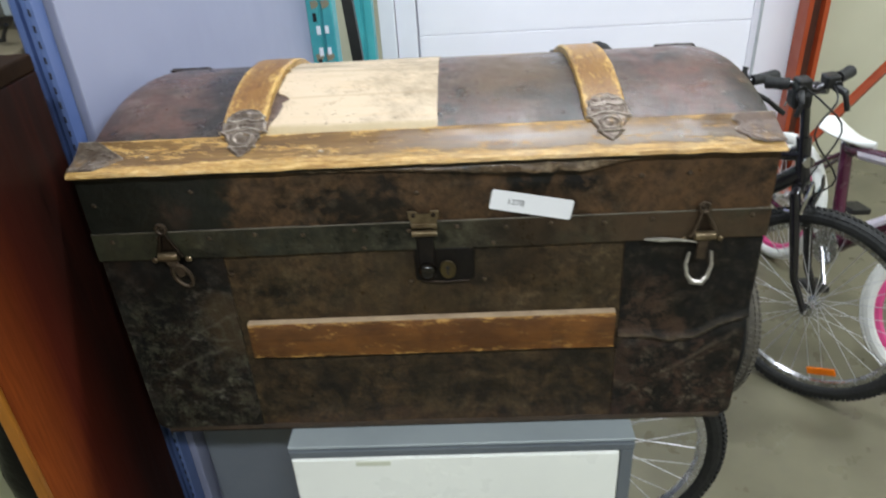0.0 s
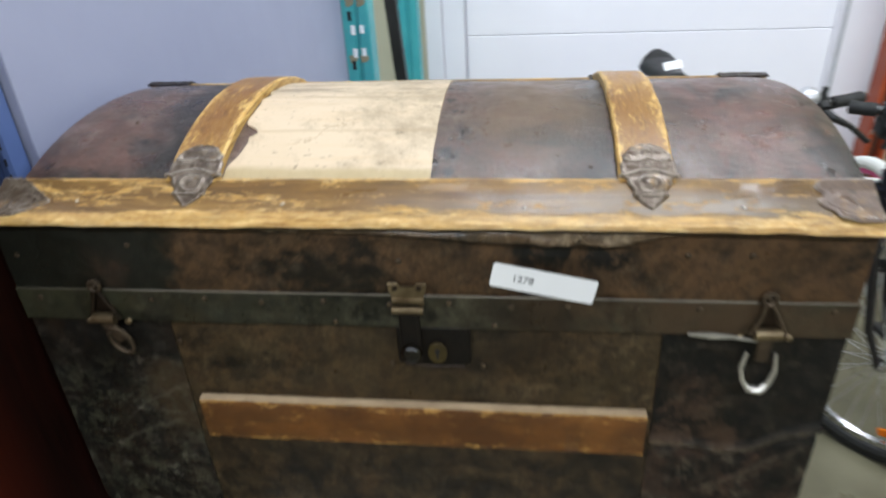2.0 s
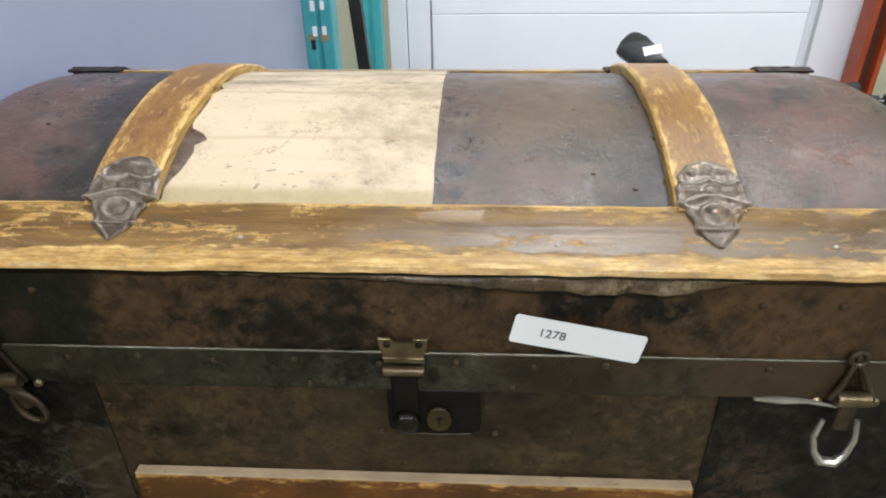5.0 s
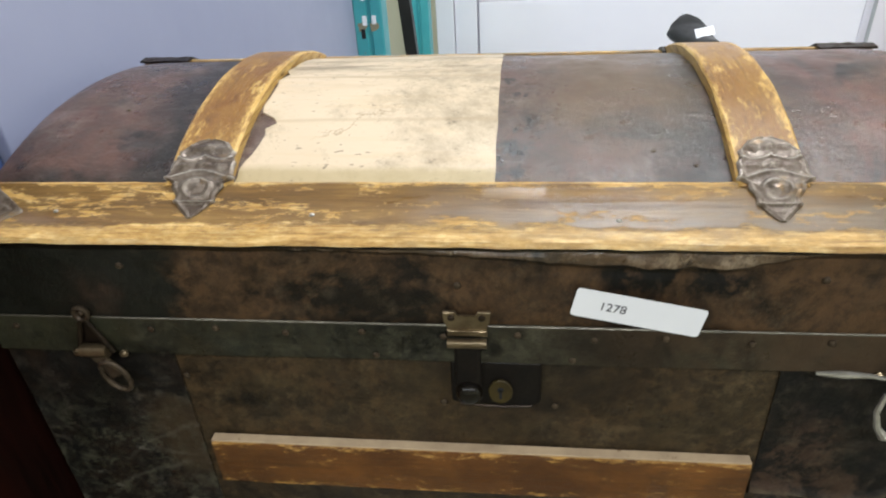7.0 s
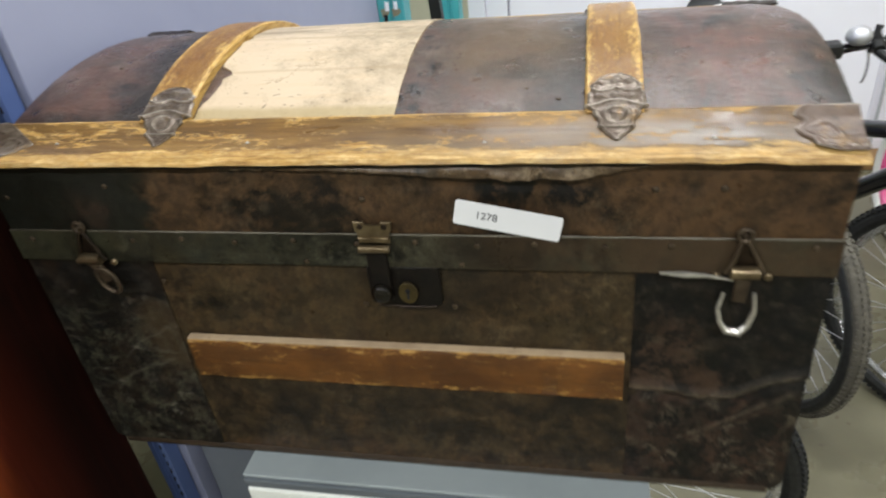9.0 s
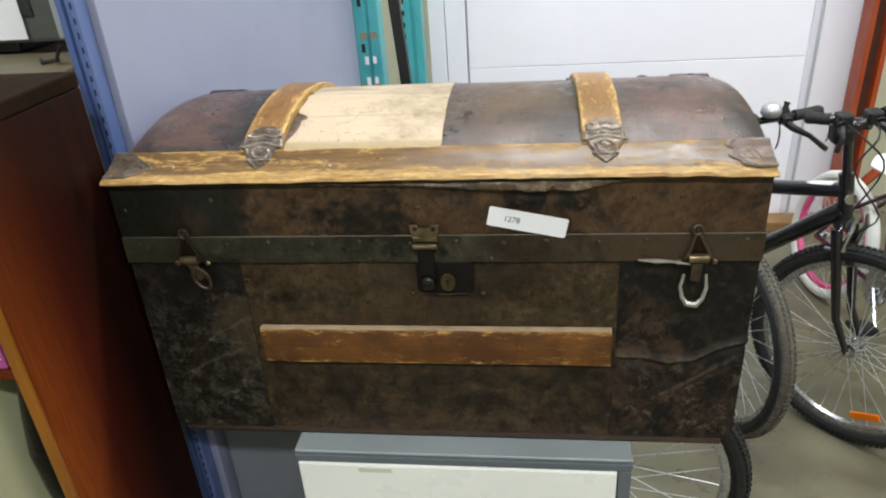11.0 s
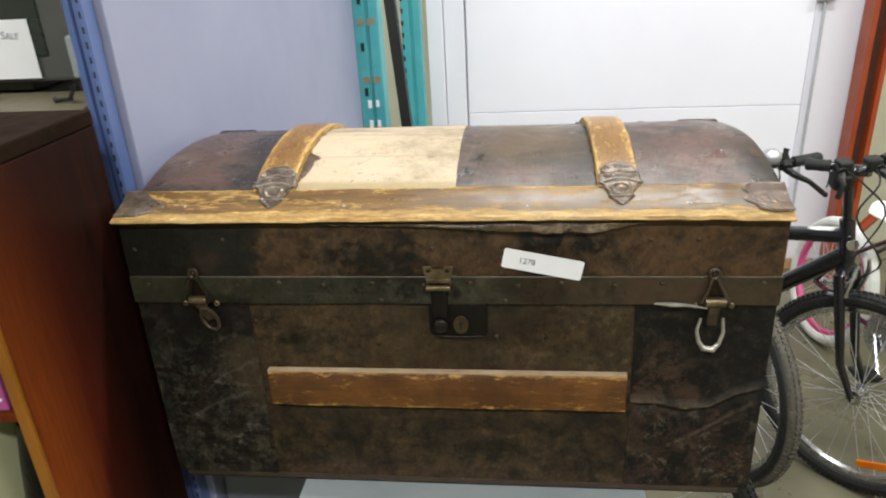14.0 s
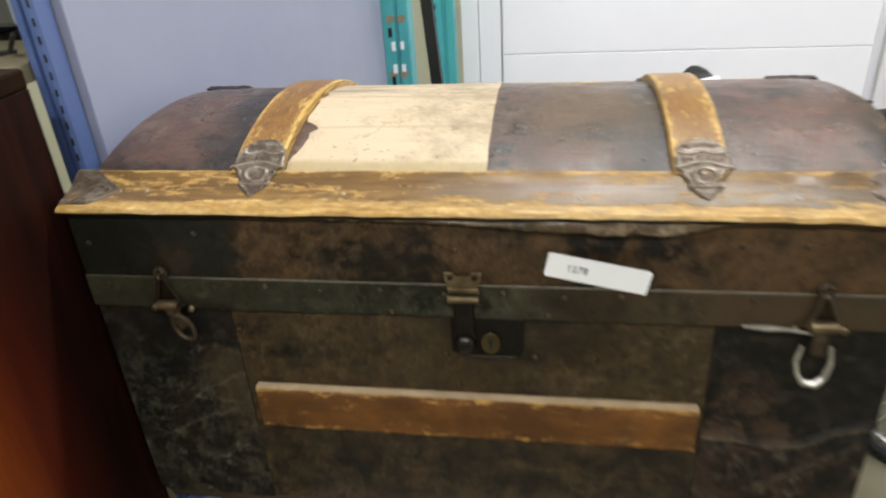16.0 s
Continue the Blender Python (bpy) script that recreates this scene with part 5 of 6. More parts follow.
# draw latches at both sides
def latch(x, swing, loop):
    bm = bmesh.new()
    sweep(bm, [(x - 0.002 + 0.0058 * math.cos(a), -0.0075, 1.172 + 0.0062 * math.sin(a)) for a in steps(0, 2 * math.pi, 18)[:-1]], 0.0024, 8, closed=True)
    lathe(bm, [(0.0034, 0), (0.0034, 0.004), (0.002, 0.006)], at_front(x - 0.002, 1.172, -0.003), 12)
    part("latch_eye", bm, AGED, trunk, "rusty latch eye", smooth=True)
    bm = bmesh.new()
    plate(bm, [(-0.004, 0.018), (0.0, 0.018), (0.005, 0.002), (0.012, -0.010), (0.011, -0.018), (-0.011, -0.018), (-0.012, -0.010), (-0.008, 0.002)], at_front(x, 1.148, -0.005), 0.0015, 0.0006)
    part("latch_plate", bm, IRON, trunk, "rusty latch plate")
    for end in (-0.014, 0.017):
        bm = bmesh.new()
        sweep(bm, [(x - 0.002 + end * 0.18, -0.0085, 1.166), (x + end * 0.62, -0.0105, 1.149), (x + end, -0.0105, 1.134)], [0.0018, 0.0022, 0.0024], 8)
        part("latch_leg", bm, AGED if loop else IRON, trunk, smooth=True)
    bm = bmesh.new()
    sweep(bm, [(x - 0.011, -0.012, 1.136), (x + 0.013, -0.012, 1.136)], 0.0062, 12)
    part("latch_barrel", bm, BRASS, trunk, smooth=True)
    for dx in (-0.021, 0.022):
        bm = bmesh.new()
        lathe(bm, [(0.0038, 0), (0.004, 0.0018), (0.0024, 0.0036)], at_front(x + dx, 1.128, -0.005), 12)
        part("rivet", bm, BRASS, trunk)
    turn = radians(swing)
    m = Matrix.Translation((x + 0.001, -0.011, 1.132)) @ Matrix.Rotation(turn, 4, "Y")
    bm = bmesh.new()
    plate(bm, [(-0.007, 0.004), (0.007, 0.004), (0.006, -0.028), (-0.006, -0.028)], m @ FRONT, 0.003, 0.001)
    part("latch_arm", bm, AGED, trunk)
    bm = bmesh.new()
    if loop:
        pts = [(-0.0135, 0, -0.02), (-0.0165, -0.003, -0.036), (-0.0125, -0.005, -0.050), (-0.006, -0.006, -0.0585), (0.006, -0.006, -0.0595), (0.0125, -0.005, -0.051), (0.0155, -0.003, -0.036), (0.0125, 0, -0.018)]
        sweep(bm, [m @ Vector(p) for p in pts], [0.002, 0.0024, 0.0027, 0.0042, 0.0042, 0.0027, 0.0024, 0.002], 8)
        part("latch_loop", bm, NICKEL, trunk, "bright wire loop", smooth=True)
        bm = bmesh.new()
        sweep(bm, [(x - 0.007, -0.011, 1.127), (x - 0.03, -0.009, 1.130), (x - 0.05, -0.010, 1.1315), (x - 0.071, -0.012, 1.134)], [0.0012, 0.002, 0.0032, 0.0014], 8)
        part("latch_lever", bm, NICKEL, trunk, "bright bent lever", smooth=True)
    else:
        sweep(bm, [m @ Vector((0.0098 * math.sin(a), -0.003, -0.026 - 0.0165 * math.cos(a))) for a in steps(0, 2 * math.pi, 24)[:-1]], 0.0026, 8, closed=True)
        part("latch_ring", bm, AGED, trunk, "dull oval latch ring", smooth=True)


latch(-0.3345, -26, False)
latch(0.3235, 4, True)

# nails along band and lid
random.seed(4)
nails = [(x + random.uniform(-0.006, 0.006), 1.158 if k % 2 else 1.155, -0.0045) for k, x in enumerate(steps(-0.40, 0.385, 13))]
nails += [(0.07, 1.133, -0.0045), (-0.09, 1.133, -0.0045), (-0.29, 1.218, -0.002), (-0.02, 1.204, -0.002), (0.245, 1.214, -0.002), (0.30, 1.215, -0.002), (-0.412, 1.205, -0.002), (-0.265, 1.10, -0.001), (-0.036, 1.08, -0.003), (0.058, 1.08, -0.003)]
for x, z, y in nails:
    bm = bmesh.new()
    lathe(bm, [(0.0032, 0), (0.0028, 0.0013), (0.0012, 0.002)], at_front(x, z, y), 8)
    part("nail_head", bm, AGED, trunk)
for x, y, top in [(-0.13, 0.014, 0), (0.098, 0.010, 0), (-0.34, 0.016, 0), (0.29, 0.012, 0), (-0.33, 0.14, 1), (0.13, 0.08, 1), (0.16, 0.065, 1), (0.36, 0.09, 1)]:
    bm = bmesh.new()
    lathe(bm, [(0.0021, 0), (0.0018, 0.0009), (0.0008, 0.0014)], pose(x, y, dome_z(y) - 0.0042 if top else slat_z(y) - 0.0003), 10)
    part("slat_nail", bm, AGED if top else NICKEL, trunk, "small nail head")

# paper label
lot = thing("paper_label", (0.118, -0.008, 1.183), "white printed paper label stuck to the trunk", "label")
bm = bmesh.new()
m = Matrix.Translation((0.1165, -0.0062, 1.1845)) @ Matrix.Rotation(radians(11.5), 4, "Y") @ FRONT
w, h, c = 0.0495, 0.0130, 0.0018
rnd = [(w - c, -h), (w, -h + c), (w, h - c), (w - c, h), (-w + c, h), (-w, h - c), (-w, -h + c), (-w + c, -h)]
plate(bm, rnd, m, 0.0005)
part("sheet", bm, PAPER, lot)
words("1278", 0.0105, m @ Matrix.Translation((-0.030, -0.0035, 0.0007)), INK, lot)


# ---- bicycles ----
def make_wheel(bike, r, name, steer_m, axle, rim_mat, tyre_mat, width=0.05, spokes=32, knobs=True, edge_mat=None, reflector=None):
    """A wheel in the plane of x and z of the pose steer_m, about axle."""
    wheel = new(name)
    wheel.empty_display_size = 0.03
    wheel.parent = bike
    wheel.matrix_basis = steer_m @ Matrix.Translation(axle)
    t = width / 2
    circle = [(math.cos(a), 0, math.sin(a)) for a in steps(0, 2 * math.pi, 56)[:-1]]
    bm = bmesh.new()
    sweep(bm, [Vector(c) * (r - t) for c in circle], t * 0.96, 12, closed=True)
    if knobs:
        n = int(2 * math.pi * r / 0.016)
        for k in range(n):
            for row, off in ((-0.55, 0.5), (0.0, 0.0), (0.55, 0.5)):
                a = 2 * math.pi * (k + off) / n
                m = Matrix.Rotation(-a, 4, "Y") @ Matrix.Translation((r - t, 0, 0)) @ Matrix.Rotation(row * 1.25, 4, "Z") @ Matrix.Translation((t * 0.98, 0, 0))
                bmesh.ops.create_cube(bm, size=1, matrix=m @ Matrix.Diagonal((0.007, 0.009, 0.009, 1)))
    part("tyre", bm, tyre_mat, wheel)
    if edge_mat:
        bm = bmesh.new()
        sweep(bm, [Vector((c[0] * (r - t * 1.12), t * 0.46, c[2] * (r - t * 1.12))) for c in circle], 0.0178, 8, closed=True)
        part("side_wall", bm, edge_mat, wheel, "black side wall", smooth=True)
        bm = bmesh.new()
        sweep(bm, [Vector((c[0] * (r - t * 1.12), -t * 0.46, c[2] * (r - t * 1.12))) for c in circle], 0.0178, 8, closed=True)
        part("side_wall", bm, edge_mat, wheel, "black side wall", smooth=True)
    bm = bmesh.new()
    rr = r - width * 0.92
    prof = [(rr + 0.004, -0.013), (rr + 0.004, 0.013), (rr - 0.012, 0.011), (rr - 0.018, 0.0), (rr - 0.012, -0.011)]
    rings = [[bm.verts.new((c[0] * q, y, c[2] * q)) for q, y in prof] for c in circle]
    for a, b in zip(rings, rings[1:] + rings[:1]):
        for k in range(len(prof)):
            bm.faces.new((a[k], a[(k + 1) % len(prof)], b[(k + 1) % len(prof)], b[k]))
    bmesh.ops.recalc_face_normals(bm, faces=bm.faces)
    part("rim", bm, rim_mat, wheel, smooth=True)
    bm = bmesh.new()
    lathe(bm, [(0.006, -0.055), (0.009, -0.05), (0.009, -0.036), (0.021, -0.034), (0.021, -0.029), (0.011, -0.024), (0.011, 0.024), (0.021, 0.029), (0.021, 0.034), (0.009, 0.036), (0.009, 0.05), (0.006, 0.055)], pose(0, 0, 0, 90), 18)
    part("hub", bm, ALLOY, wheel, smooth=True)
    shared = []
    for sgn in (-1, 1):
        bm = bmesh.new()
        sweep(bm, [(0.0, sgn * 0.03, 0.02), (0.055, 0.0, rr - 0.014)], 0.0012, 5)
        shared.append(part("spoke", bm, SPOKE, wheel))
    for k in range(spokes):
        o = shared[k % 2]
        if k > 1:
            o = o.copy()
            scene.collection.objects.link(o)
        o.matrix_basis = Matrix.Rotation(2 * math.pi * k / spokes, 4, "Y") @ Matrix.Diagonal(((1 if k % 2 else -1), 1, 1, 1))
    if reflector:
        a, q = reflector
        bm = boxed(-0.042, 0.042, -0.012, -0.004, -0.012, 0.012, bevel=0.004)
        bm.transform(Matrix.Rotation(-radians(a), 4, "Y") @ Matrix.Translation((q, 0, 0)) @ Matrix.Rotation(radians(90), 4, "Y"))
        part("reflector", bm, REFLECTOR, wheel, "orange reflector")
    return wheel


def bicycle(at, heading, steer, r, label, tube_mat, fork_mat, rim_mat, tyre_mat, size=1.0, bar_z=1.0, saddle_z=0.95, saddle_mat=None,
            grip_mat=None, width=0.05, edge_mat=None, reflector=None, extras=None, decal=None, rise=0.02, sweep_back=0.05, tilt=0.31, twist=0.0, bar_half=0.285, lever_at=7, grip_n=6, fat=1.0, seat=(1.0, 1.0), top_drop=0.03, lean=0.0, seat_len=0.44, lever_reach=1.0, lever_drop=0.0):
    """A bicycle whose front wheel touches the ground at at; x of its own space points ahead."""
    bike = new("bicycle")
    bike.empty_display_size = 0.1
    tagged(bike, label, "bicycle", "parked bicycles")
    s = size
    axis_up = Vector((-tilt, 0, 0.95)).normalized()
    axle = Vector((0, 0, r))
    base = axle + Vector((-0.045 * s, 0, 0))               # where the steering axis passes the axle
    crown = base + axis_up * (r + 0.055 * s) + Vector((0, 0, 0))
    head_low, head_top = crown + axis_up * 0.015, crown + axis_up * (0.015 + 0.135 * s)
    steer_m = Matrix.Translation(base) @ Matrix.Rotation(radians(steer), 4, axis_up) @ Matrix.Translation(-base)
    # the whole stands so that the steered front axle lies over at
    off = steer_m @ axle
    z_turn = Matrix.Rotation(radians(heading), 4, "Z")
    bike.matrix_basis = Matrix.Translation((at[0], at[1], 0)) @ z_turn @ Matrix.Rotation(radians(lean), 4, "X") @ Matrix.Translation((-off.x, -off.y, 0))
    rear = Vector((-1.04 * s, 0, r))
    bb = Vector((-0.62 * s, 0, r - 0.04 * s))
    seat_dir = Vector((-0.29, 0, 0.957))
    seat_top = bb + seat_dir * seat_len * s
    bm = bmesh.new()
    sweep(bm, [head_low, head_top], 0.021 * s ** 0.5, 14)
    sweep(bm, [head_top - axis_up * top_drop * s, seat_top - seat_dir * 0.02], 0.016 * s ** 0.5 * fat, 12)
    sweep(bm, [head_low + axis_up * 0.03 * s, bb], 0.019 * s ** 0.5 * fat, 12)
    sweep(bm, [bb, seat_top], 0.0165 * s ** 0.5 * fat, 12)
    for sd in (-1, 1):
        sweep(bm, [bb + Vector((-0.02, sd * 0.02, 0)), bb + Vector((-0.1 * s, sd * 0.045, 0.01)), rear + Vector((0, sd * 0.065, 0))], 0.0095, 8)
        sweep(bm, [seat_top + Vector((0, sd * 0.012, -0.05 * s)), rear + Vector((0.1 * s, sd * 0.05, 0.16 * s)), rear + Vector((0, sd * 0.065, 0))], 0.008, 8)
    lathe(bm, [(0.02, -0.035), (0.022, -0.03), (0.022, 0.03), (0.02, 0.035)], Matrix.Translation(bb) @ pose(0, 0, 0, 90), 16)
    part("frame", bm, tube_mat, bike, smooth=True)
    if decal:
        bm = bmesh.new()
        d = (bb - head_low).normalized()
        p = head_low + axis_up * 0.03 * s + d * 0.025 * s
        sweep(bm, [p, p + d * 0.46 * s], 0.0197 * s ** 0.5 * fat, 12)
        part("decal", bm, decal, bike, "pale pattern on the tube")
        bm = bmesh.new()
        e = (seat_top - head_top).normalized()
        p = head_top - axis_up * 0.03 * s + e * 0.025 * s
        sweep(bm, [p, p + e * 0.44 * s], 0.0167 * s ** 0.5 * fat, 12)
        part("decal", bm, decal, bike, "pale pattern on the tube")
    bm = bmesh.new()
    sweep(bm, [seat_top, seat_top + seat_dir * (saddle_z - 0.05 - seat_top.z)], 0.0125, 12)
    part("seat_post", bm, CHROME, bike, smooth=True)
    bm = bmesh.new()
    lathe(bm, [(0.021, -0.012), (0.022, 0.0), (0.021, 0.012)], Matrix.Translation(seat_top) @ seat_dir.to_track_quat("Z", "Y").to_matrix().to_4x4(), 14)
    part("seat_clamp", bm, CHROME, bike, smooth=True)
    sp = seat_top + seat_dir * (saddle_z - 0.05 - seat_top.z)
    bm = bmesh.new()
    rows = []
    for k, u in enumerate(steps(0, 1, 16)):
        w = 0.085 * (1 - u) ** 0.5 * (1 - u * 0.35) + 0.02 if u < 0.9 else 0.02 * (1 - (u - 0.9) * 5)
        w *= min(1, 0.45 + 4 * u)
        drop = 0.012 * math.sin(u * math.pi) - 0.012 * (u < 0.08)
        row = []
        for a in steps(-math.pi, math.pi, 16)[:-1]:
            z = math.cos(a)
            row.append(bm.verts.new((sp.x - 0.13 * s ** 0.5 + 0.27 * s ** 0.5 * u, w * math.sin(a) * s ** 0.5 * seat[0], sp.z + 0.022 - drop + seat[1] * (0.028 * z if z > 0 else 0.022 * z))))
        rows.append(row)
    for a, b in zip(rows, rows[1:]):
        for k in range(16):
            bm.faces.new((a[k], a[(k + 1) % 16], b[(k + 1) % 16], b[k]))
    bm.faces.new(rows[0])
    bm.faces.new(rows[-1])
    bmesh.ops.recalc_face_normals(bm, faces=bm.faces)
    saddle = part("saddle", bm, saddle_mat or BLACK_PLASTIC, bike, smooth=True)
    # crank
    crank = bmesh.new()
    lathe(crank, [(0.07 * s, 0.036), (0.078 * s, 0.037), (0.078 * s, 0.041), (0.07 * s, 0.042)], Matrix.Translation(bb) @ pose(0, 0, 0, 90), 30)
    part("chainring", crank, ALLOY, bike)
    for sd in (-1, 1):
        bm = bmesh.new()
        sweep(bm, [bb + Vector((0, sd * 0.05, 0)), bb + Vector((-sd * 0.1 * s, sd * 0.06, sd * 0.13 * s))], 0.009, 8)
        part("crank_arm", bm, ALLOY, bike)
    for sd in (-1, 1):
        p = bb + Vector((-0.1 * s * sd, 0.105 * sd, 0.13 * s * sd))
        part("pedal", box(bmesh.new(), p.x - 0.045 * s, p.x + 0.045 * s, p.y - 0.04, p.y + 0.04, p.z - 0.011, p.z + 0.011, bevel=0.004), BLACK_PLASTIC, bike)
    # fork and bar turn with the front wheel
    bm = bmesh.new()
    for sd in (-1, 1):
        w = width / 2 + 0.022
        sweep(bm, [crown + Vector((0, sd * 0.02, 0.0)), crown + Vector((0.004, sd * w, -0.01)), crown + Vector((0.012, sd * w, -0.05 * s)), base + axis_up * (0.1 * s) + Vector((0.01, sd * w, 0)), axle + Vector((0, sd * w, 0))],
              [0.014, 0.016, 0.0155, 0.012, 0.009], 10)
    sweep(bm, [crown + Vector((0, -0.03, 0)), crown + Vector((0, 0.03, 0))], 0.017, 10)
    bm.transform(steer_m)
    part("fork", bm, fork_mat, bike, smooth=True)
    top = head_top + axis_up * max(0.02, (bar_z - 0.03 - head_top.z))
    bm = bmesh.new()
    sweep(bm, [head_top, top], 0.0125, 12)
    clamp = top + Vector((0.055 * s, 0, 0.012))
    sweep(bm, [top, clamp], 0.017, 12)
    bm.transform(steer_m)
    part("stem", bm, BLACK if tube_mat == BLACK else CHROME, bike, smooth=True)
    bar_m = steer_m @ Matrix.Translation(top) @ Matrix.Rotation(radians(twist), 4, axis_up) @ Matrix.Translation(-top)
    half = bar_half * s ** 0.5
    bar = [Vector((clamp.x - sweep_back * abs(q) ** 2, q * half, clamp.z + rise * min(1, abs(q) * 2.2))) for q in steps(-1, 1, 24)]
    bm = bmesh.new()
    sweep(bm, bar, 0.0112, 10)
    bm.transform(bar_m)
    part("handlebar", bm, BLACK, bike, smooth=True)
    for sd in (-1, 1):
        some = bar[:grip_n][::-1] if sd < 0 else bar[-grip_n:]
        bm = bmesh.new()
        sweep(bm, some + [some[-1] + (some[-1] - some[-2]) * 0.3], [0.0165, 0.0155, 0.0165, 0.0155, 0.0165, 0.0175, 0.014][6 - grip_n:], 12)
        bm.transform(bar_m)
        part("grip", bm, grip_mat or RUBBER, bike, smooth=True)
        p = bar[lever_at] if sd < 0 else bar[-1 - lever_at]
        bm = bmesh.new()
        sweep(bm, [p + Vector((0, 0, 0)), p + Vector((0.028, 0, -0.008))], [0.017, 0.014], 10)
        sweep(bm, [p + Vector((0.02, 0, -0.012)), p + Vector((0.05, sd * 0.012, -0.02)), p + Vector((0.058, sd * 0.05 * lever_reach, -0.03 - 0.5 * lever_drop)), p + Vector((0.055, sd * 0.10 * lever_reach, -0.066 - lever_drop))], [0.011, 0.010, 0.007, 0.0075], 8)
        bm.transform(bar_m)
        part("brake_lever", bm, BLACK_PLASTIC, bike, smooth=True)
        bm = bmesh.new()
        q = bar[8] if sd < 0 else bar[-9]
        box(bm, q.x - 0.02, q.x + 0.025, q.y - 0.018, q.y + 0.018, q.z - 0.012, q.z + 0.024, bevel=0.006)
        bm.transform(bar_m)
        part("shifter", bm, BLACK_PLASTIC, bike)
        bm = bmesh.new()
        end = head_low + Vector((0.05, sd * 0.01, -0.02))
        pts = [q + Vector((0.02, 0, 0)), q + Vector((0.09, -sd * 0.02, -0.02)), q + Vector((0.10, -sd * 0.07, -0.10)), end + Vector((0.05, sd * 0.03, 0.07)), end]
        fine = []
        for i in range(len(pts) - 1):
            a, b, c, d = pts[max(0, i - 1)], pts[i], pts[i + 1], pts[min(len(pts) - 1, i + 2)]
            for u in (0, 0.25, 0.5, 0.75):
                fine.append(0.5 * (2 * b + (c - a) * u + (2 * a - 5 * b + 4 * c - d) * u * u + (3 * b - a - 3 * c + d) * u ** 3))
        sweep(bm, fine + [pts[-1]], 0.0026, 6)
        bm.transform(bar_m)
        part("cable", bm, BLACK_PLASTIC, bike, smooth=True)
    # rim brake
    bm = bmesh.new()
    for sd in (-1, 1):
        p = crown + Vector((0.028, sd * (width / 2 + 0.018), -0.055 * s))
        sweep(bm, [p + Vector((0, 0, -0.01)), p + Vector((0.012, sd * 0.006, 0.05)), p + Vector((0.012, -sd * 0.01, 0.085))], [0.008, 0.007, 0.005], 8)
        sweep(bm, [p + Vector((0, -sd * 0.015, -0.015)), p + Vector((-0.05, -sd * 0.015, -0.02))], 0.008, 8)
    bm.transform(steer_m)
    part("rim_brake", bm, CHROME, bike, smooth=True)
    make_wheel(bike, r, "front_wheel", steer_m, axle, rim_mat, tyre_mat, width, knobs=True, edge_mat=edge_mat, reflector=reflector)
    make_wheel(bike, r, "rear_wheel", Matrix(), rear, rim_mat, tyre_mat, width, edge_mat=edge_mat, knobs=False)
    if extras:
        extras(bike, bar_m, bar, head_low, axis_up, saddle)
    return bike


def black_extras(bike, steer_m, bar, head_low, axis_up, _):
    p = bar[8]
    bm = boxed(-0.03, 0.025, -0.026, 0.026, -0.06, -0.008, bevel=0.014)
    bm.transform(steer_m @ Matrix.Translation(p))
    part("shifter_pod", bm, BLACK_PLASTIC, bike, "black shifter pod under the bar")
    for side in (-0.028, 0.004):
        bm = bmesh.new()
        sweep(bm, [steer_m @ (p + Vector((-0.026 - 0.008 * math.cos(k), side + 0.010 * math.cos(k), -0.033 + 0.028 * math.sin(k)))) for k in steps(-1.5, 1.4, 10)], 0.0024, 6)
        part("pod_trim", bm, CHROME, bike, "bright trim of the pod", smooth=True)
    bm = bmesh.new()
    lathe(bm, [(0.004, 0), (0.014, 0.006), (0.016, 0.012), (0.016, 0.016)], steer_m @ Matrix.Translation(head_low + axis_up * 0.07 + Vector((0.022, 0, 0))) @ pose(0, 0, 0, 0, 90, 0), 18)
    part("front_reflector", bm, CHROME, bike, "clear front reflector", smooth=True)
    # white sleeve on the top tube, in place of the gloss paint's highlight
    bm = bmesh.new()
    bb = Vector((-0.62 * 0.95, 0, 0.31 - 0.04 * 0.95))
    rear_end = bb + Vector((-0.29, 0, 0.957)) * (0.37 * 0.95 - 0.02)
    start = head_low + axis_up * (0.135 - 0.05) * 0.95
    along = (rear_end - start).normalized()
    p = start + along * 0.024 + Vector((0, 0, 0.0055))
    sweep(bm, [p, p + along * 0.01, p + along * 0.07, p + along * 0.10, p + along * 0.125], [0.014, 0.0185, 0.018, 0.0165, 0.012], 14)
    part("tube_highlight", bm, WHITE_VINYL, bike, "highlight on the top tube, put in as a white sleeve", smooth=True)


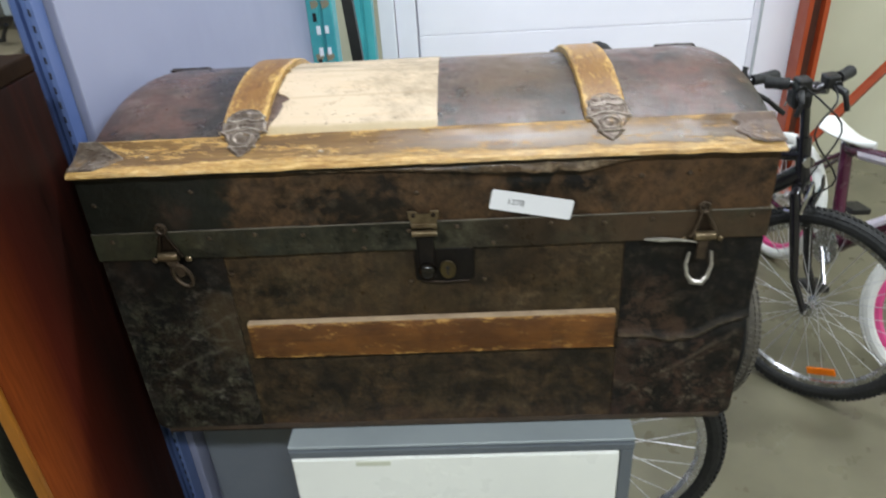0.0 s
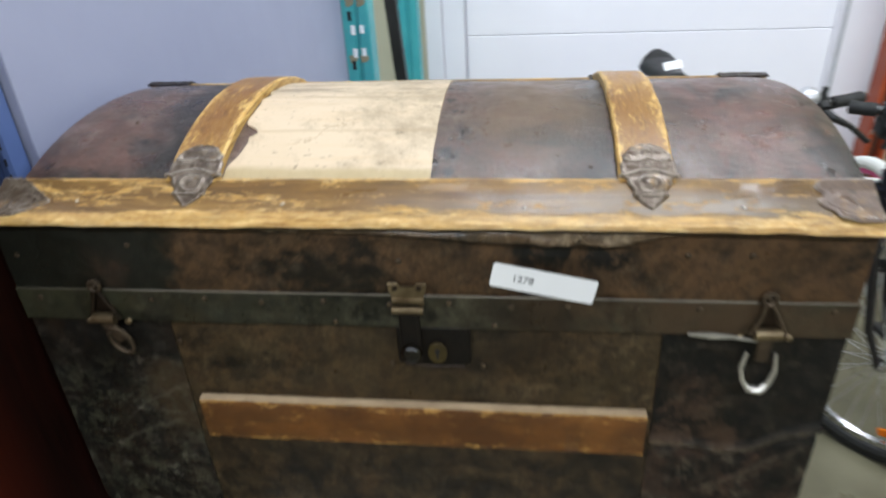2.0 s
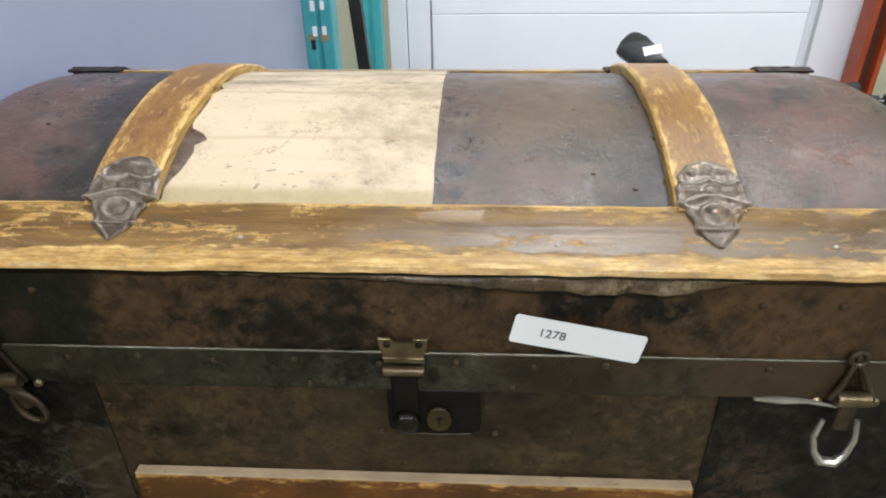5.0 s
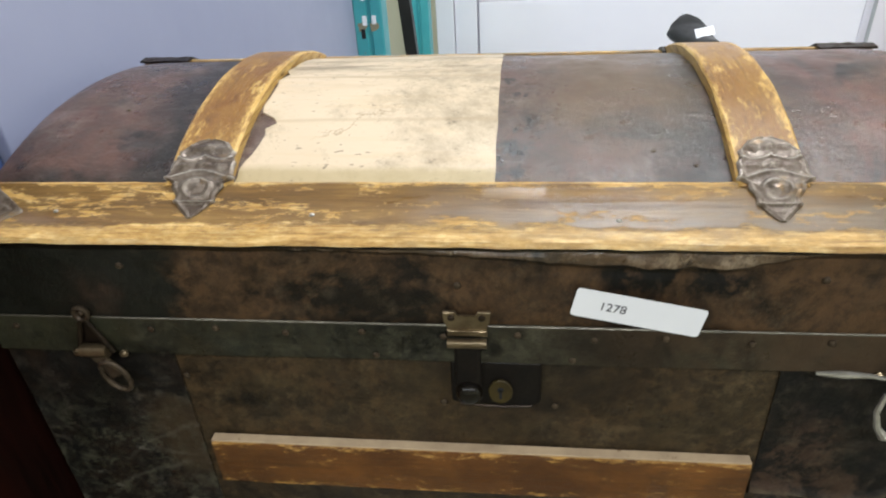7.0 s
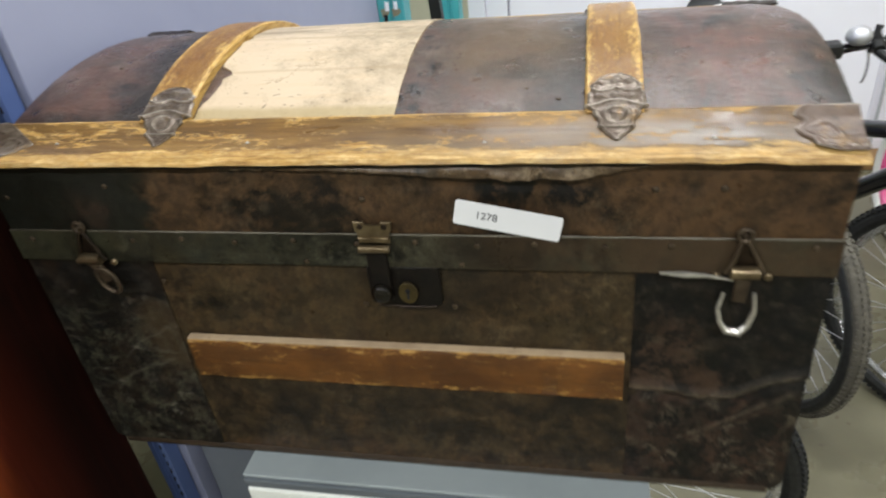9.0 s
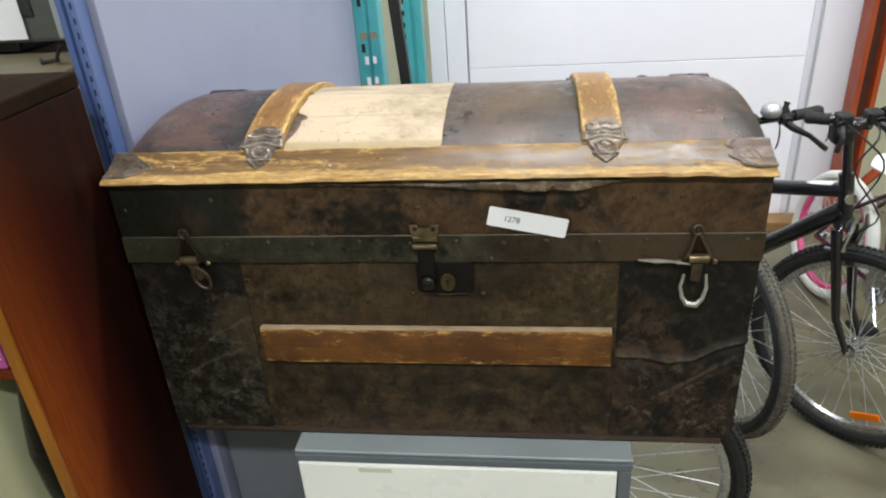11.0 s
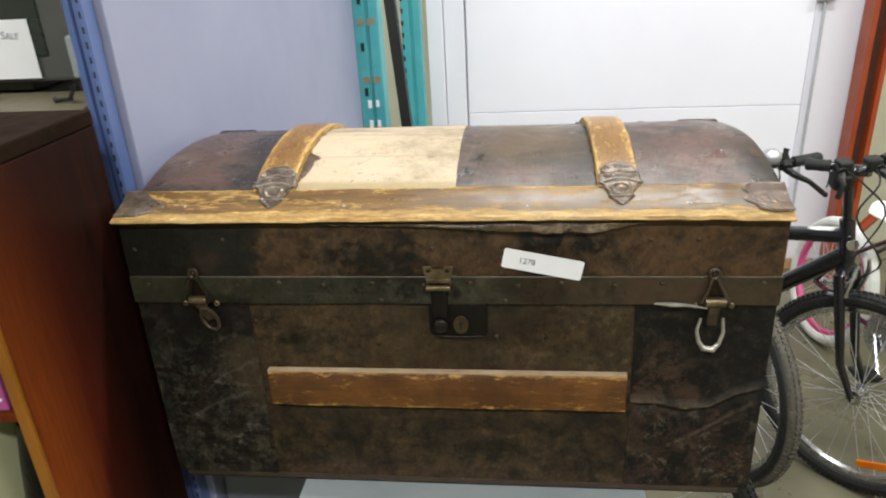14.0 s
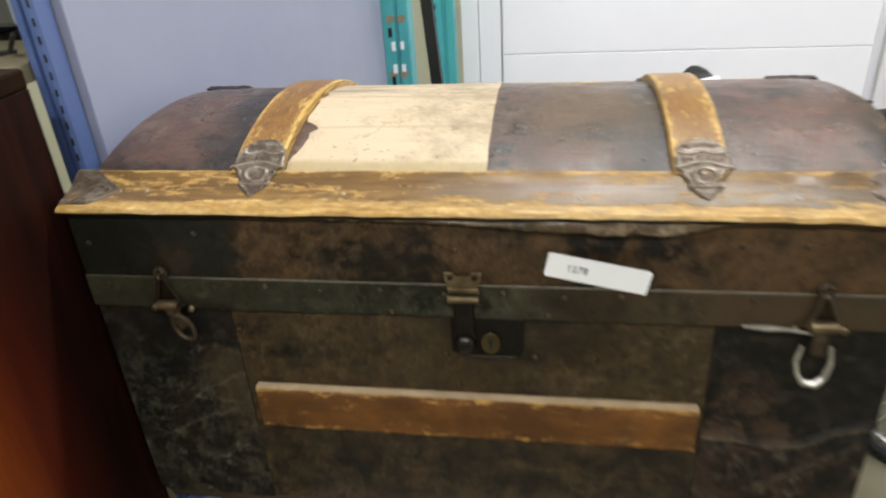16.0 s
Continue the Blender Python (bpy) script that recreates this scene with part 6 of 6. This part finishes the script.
def bell_extras(bike, steer_m, bar, _, __, saddle):
    p = bar[-7]
    bm = bmesh.new()
    lathe(bm, [(0.003, -0.012), (0.018, -0.010), (0.026, -0.003), (0.029, 0.006), (0.027, 0.015), (0.020, 0.025), (0.008, 0.031), (0.002, 0.032)], steer_m @ Matrix.Translation(p + Vector((0.01, 0.003, 0.021))), 24)
    part("bell", bm, BELL, bike, "domed satin metal bell", smooth=True)
    q = bar[-5]
    bm = bmesh.new()
    sweep(bm, [steer_m @ (q + Vector((-0.004, 0.0, z))) for z in (-0.02, 0.012, 0.03)] + [steer_m @ (q + Vector((-0.006, 0.004, 0.042)))], [0.017, 0.015, 0.007, 0.009], 10)
    part("thumb_shifter", bm, BLACK_PLASTIC, bike, "black thumb shifter", smooth=True)
    bm = bmesh.new()
    sweep(bm, [steer_m @ (q + Vector((-0.01, -0.02 + 0.012 * math.sin(k), -0.055 + 0.045 * math.cos(k)))) for k in steps(0.2, 2.9, 10)], 0.0026, 6)
    part("cable_loop", bm, CHROME, bike, "pale cable loop under the bar", smooth=True)
    bm = boxed(-0.0005, 0.0005, -0.03, 0.03, -0.014, 0.014)
    mid = sum((q.co for q in saddle.data.vertices), Vector()) / len(saddle.data.vertices)
    bm.transform(Matrix.Translation((mid.x + 0.03, 0.0, mid.z + 0.036)) @ pose(0, 0, 0, 8, -38, 0))
    part("tag", bm, PAPER, bike, "white paper tag on the saddle")


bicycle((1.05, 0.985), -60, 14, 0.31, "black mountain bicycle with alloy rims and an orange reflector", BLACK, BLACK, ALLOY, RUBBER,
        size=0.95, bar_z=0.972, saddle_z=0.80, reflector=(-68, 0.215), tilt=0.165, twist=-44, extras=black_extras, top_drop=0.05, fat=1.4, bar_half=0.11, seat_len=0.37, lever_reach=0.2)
bicycle((0.70, 1.05), -80, 8, 0.315, "dark bicycle with a metal bell and dusty tyres", BLACK, CHROME, ALLOY, RUBBER_GREY,
        size=0.94, bar_z=0.915, saddle_z=0.885, edge_mat=RUBBER, extras=bell_extras, twist=-20, bar_half=0.30, lever_at=4, grip_n=4, seat=(0.78, 1.2), lever_drop=0.02)
bicycle((1.444, 0.95), -80, 30, 0.258, "small plum and pink bicycle with white tyres and saddle", PLUM, PLUM, PINK, RUBBER_WHITE,
        size=0.85, bar_z=0.855, saddle_z=0.64, saddle_mat=WHITE_VINYL, decal=PATTERN, rise=0.06, fat=1.45, seat=(0.72, 0.6), lean=-6.5)

# loose wheel behind the fridge
loose = new("loose_wheel")
loose.location = (0.275, 0.445, 0.0)
tagged(loose, "loose bicycle wheel with a knobbly black tyre behind the fridge", "wheel")
w = make_wheel(loose, 0.33, "wheel", Matrix.Rotation(radians(-7), 4, "Z"), (0, 0, 0.33), ALLOY, RUBBER, 0.048)
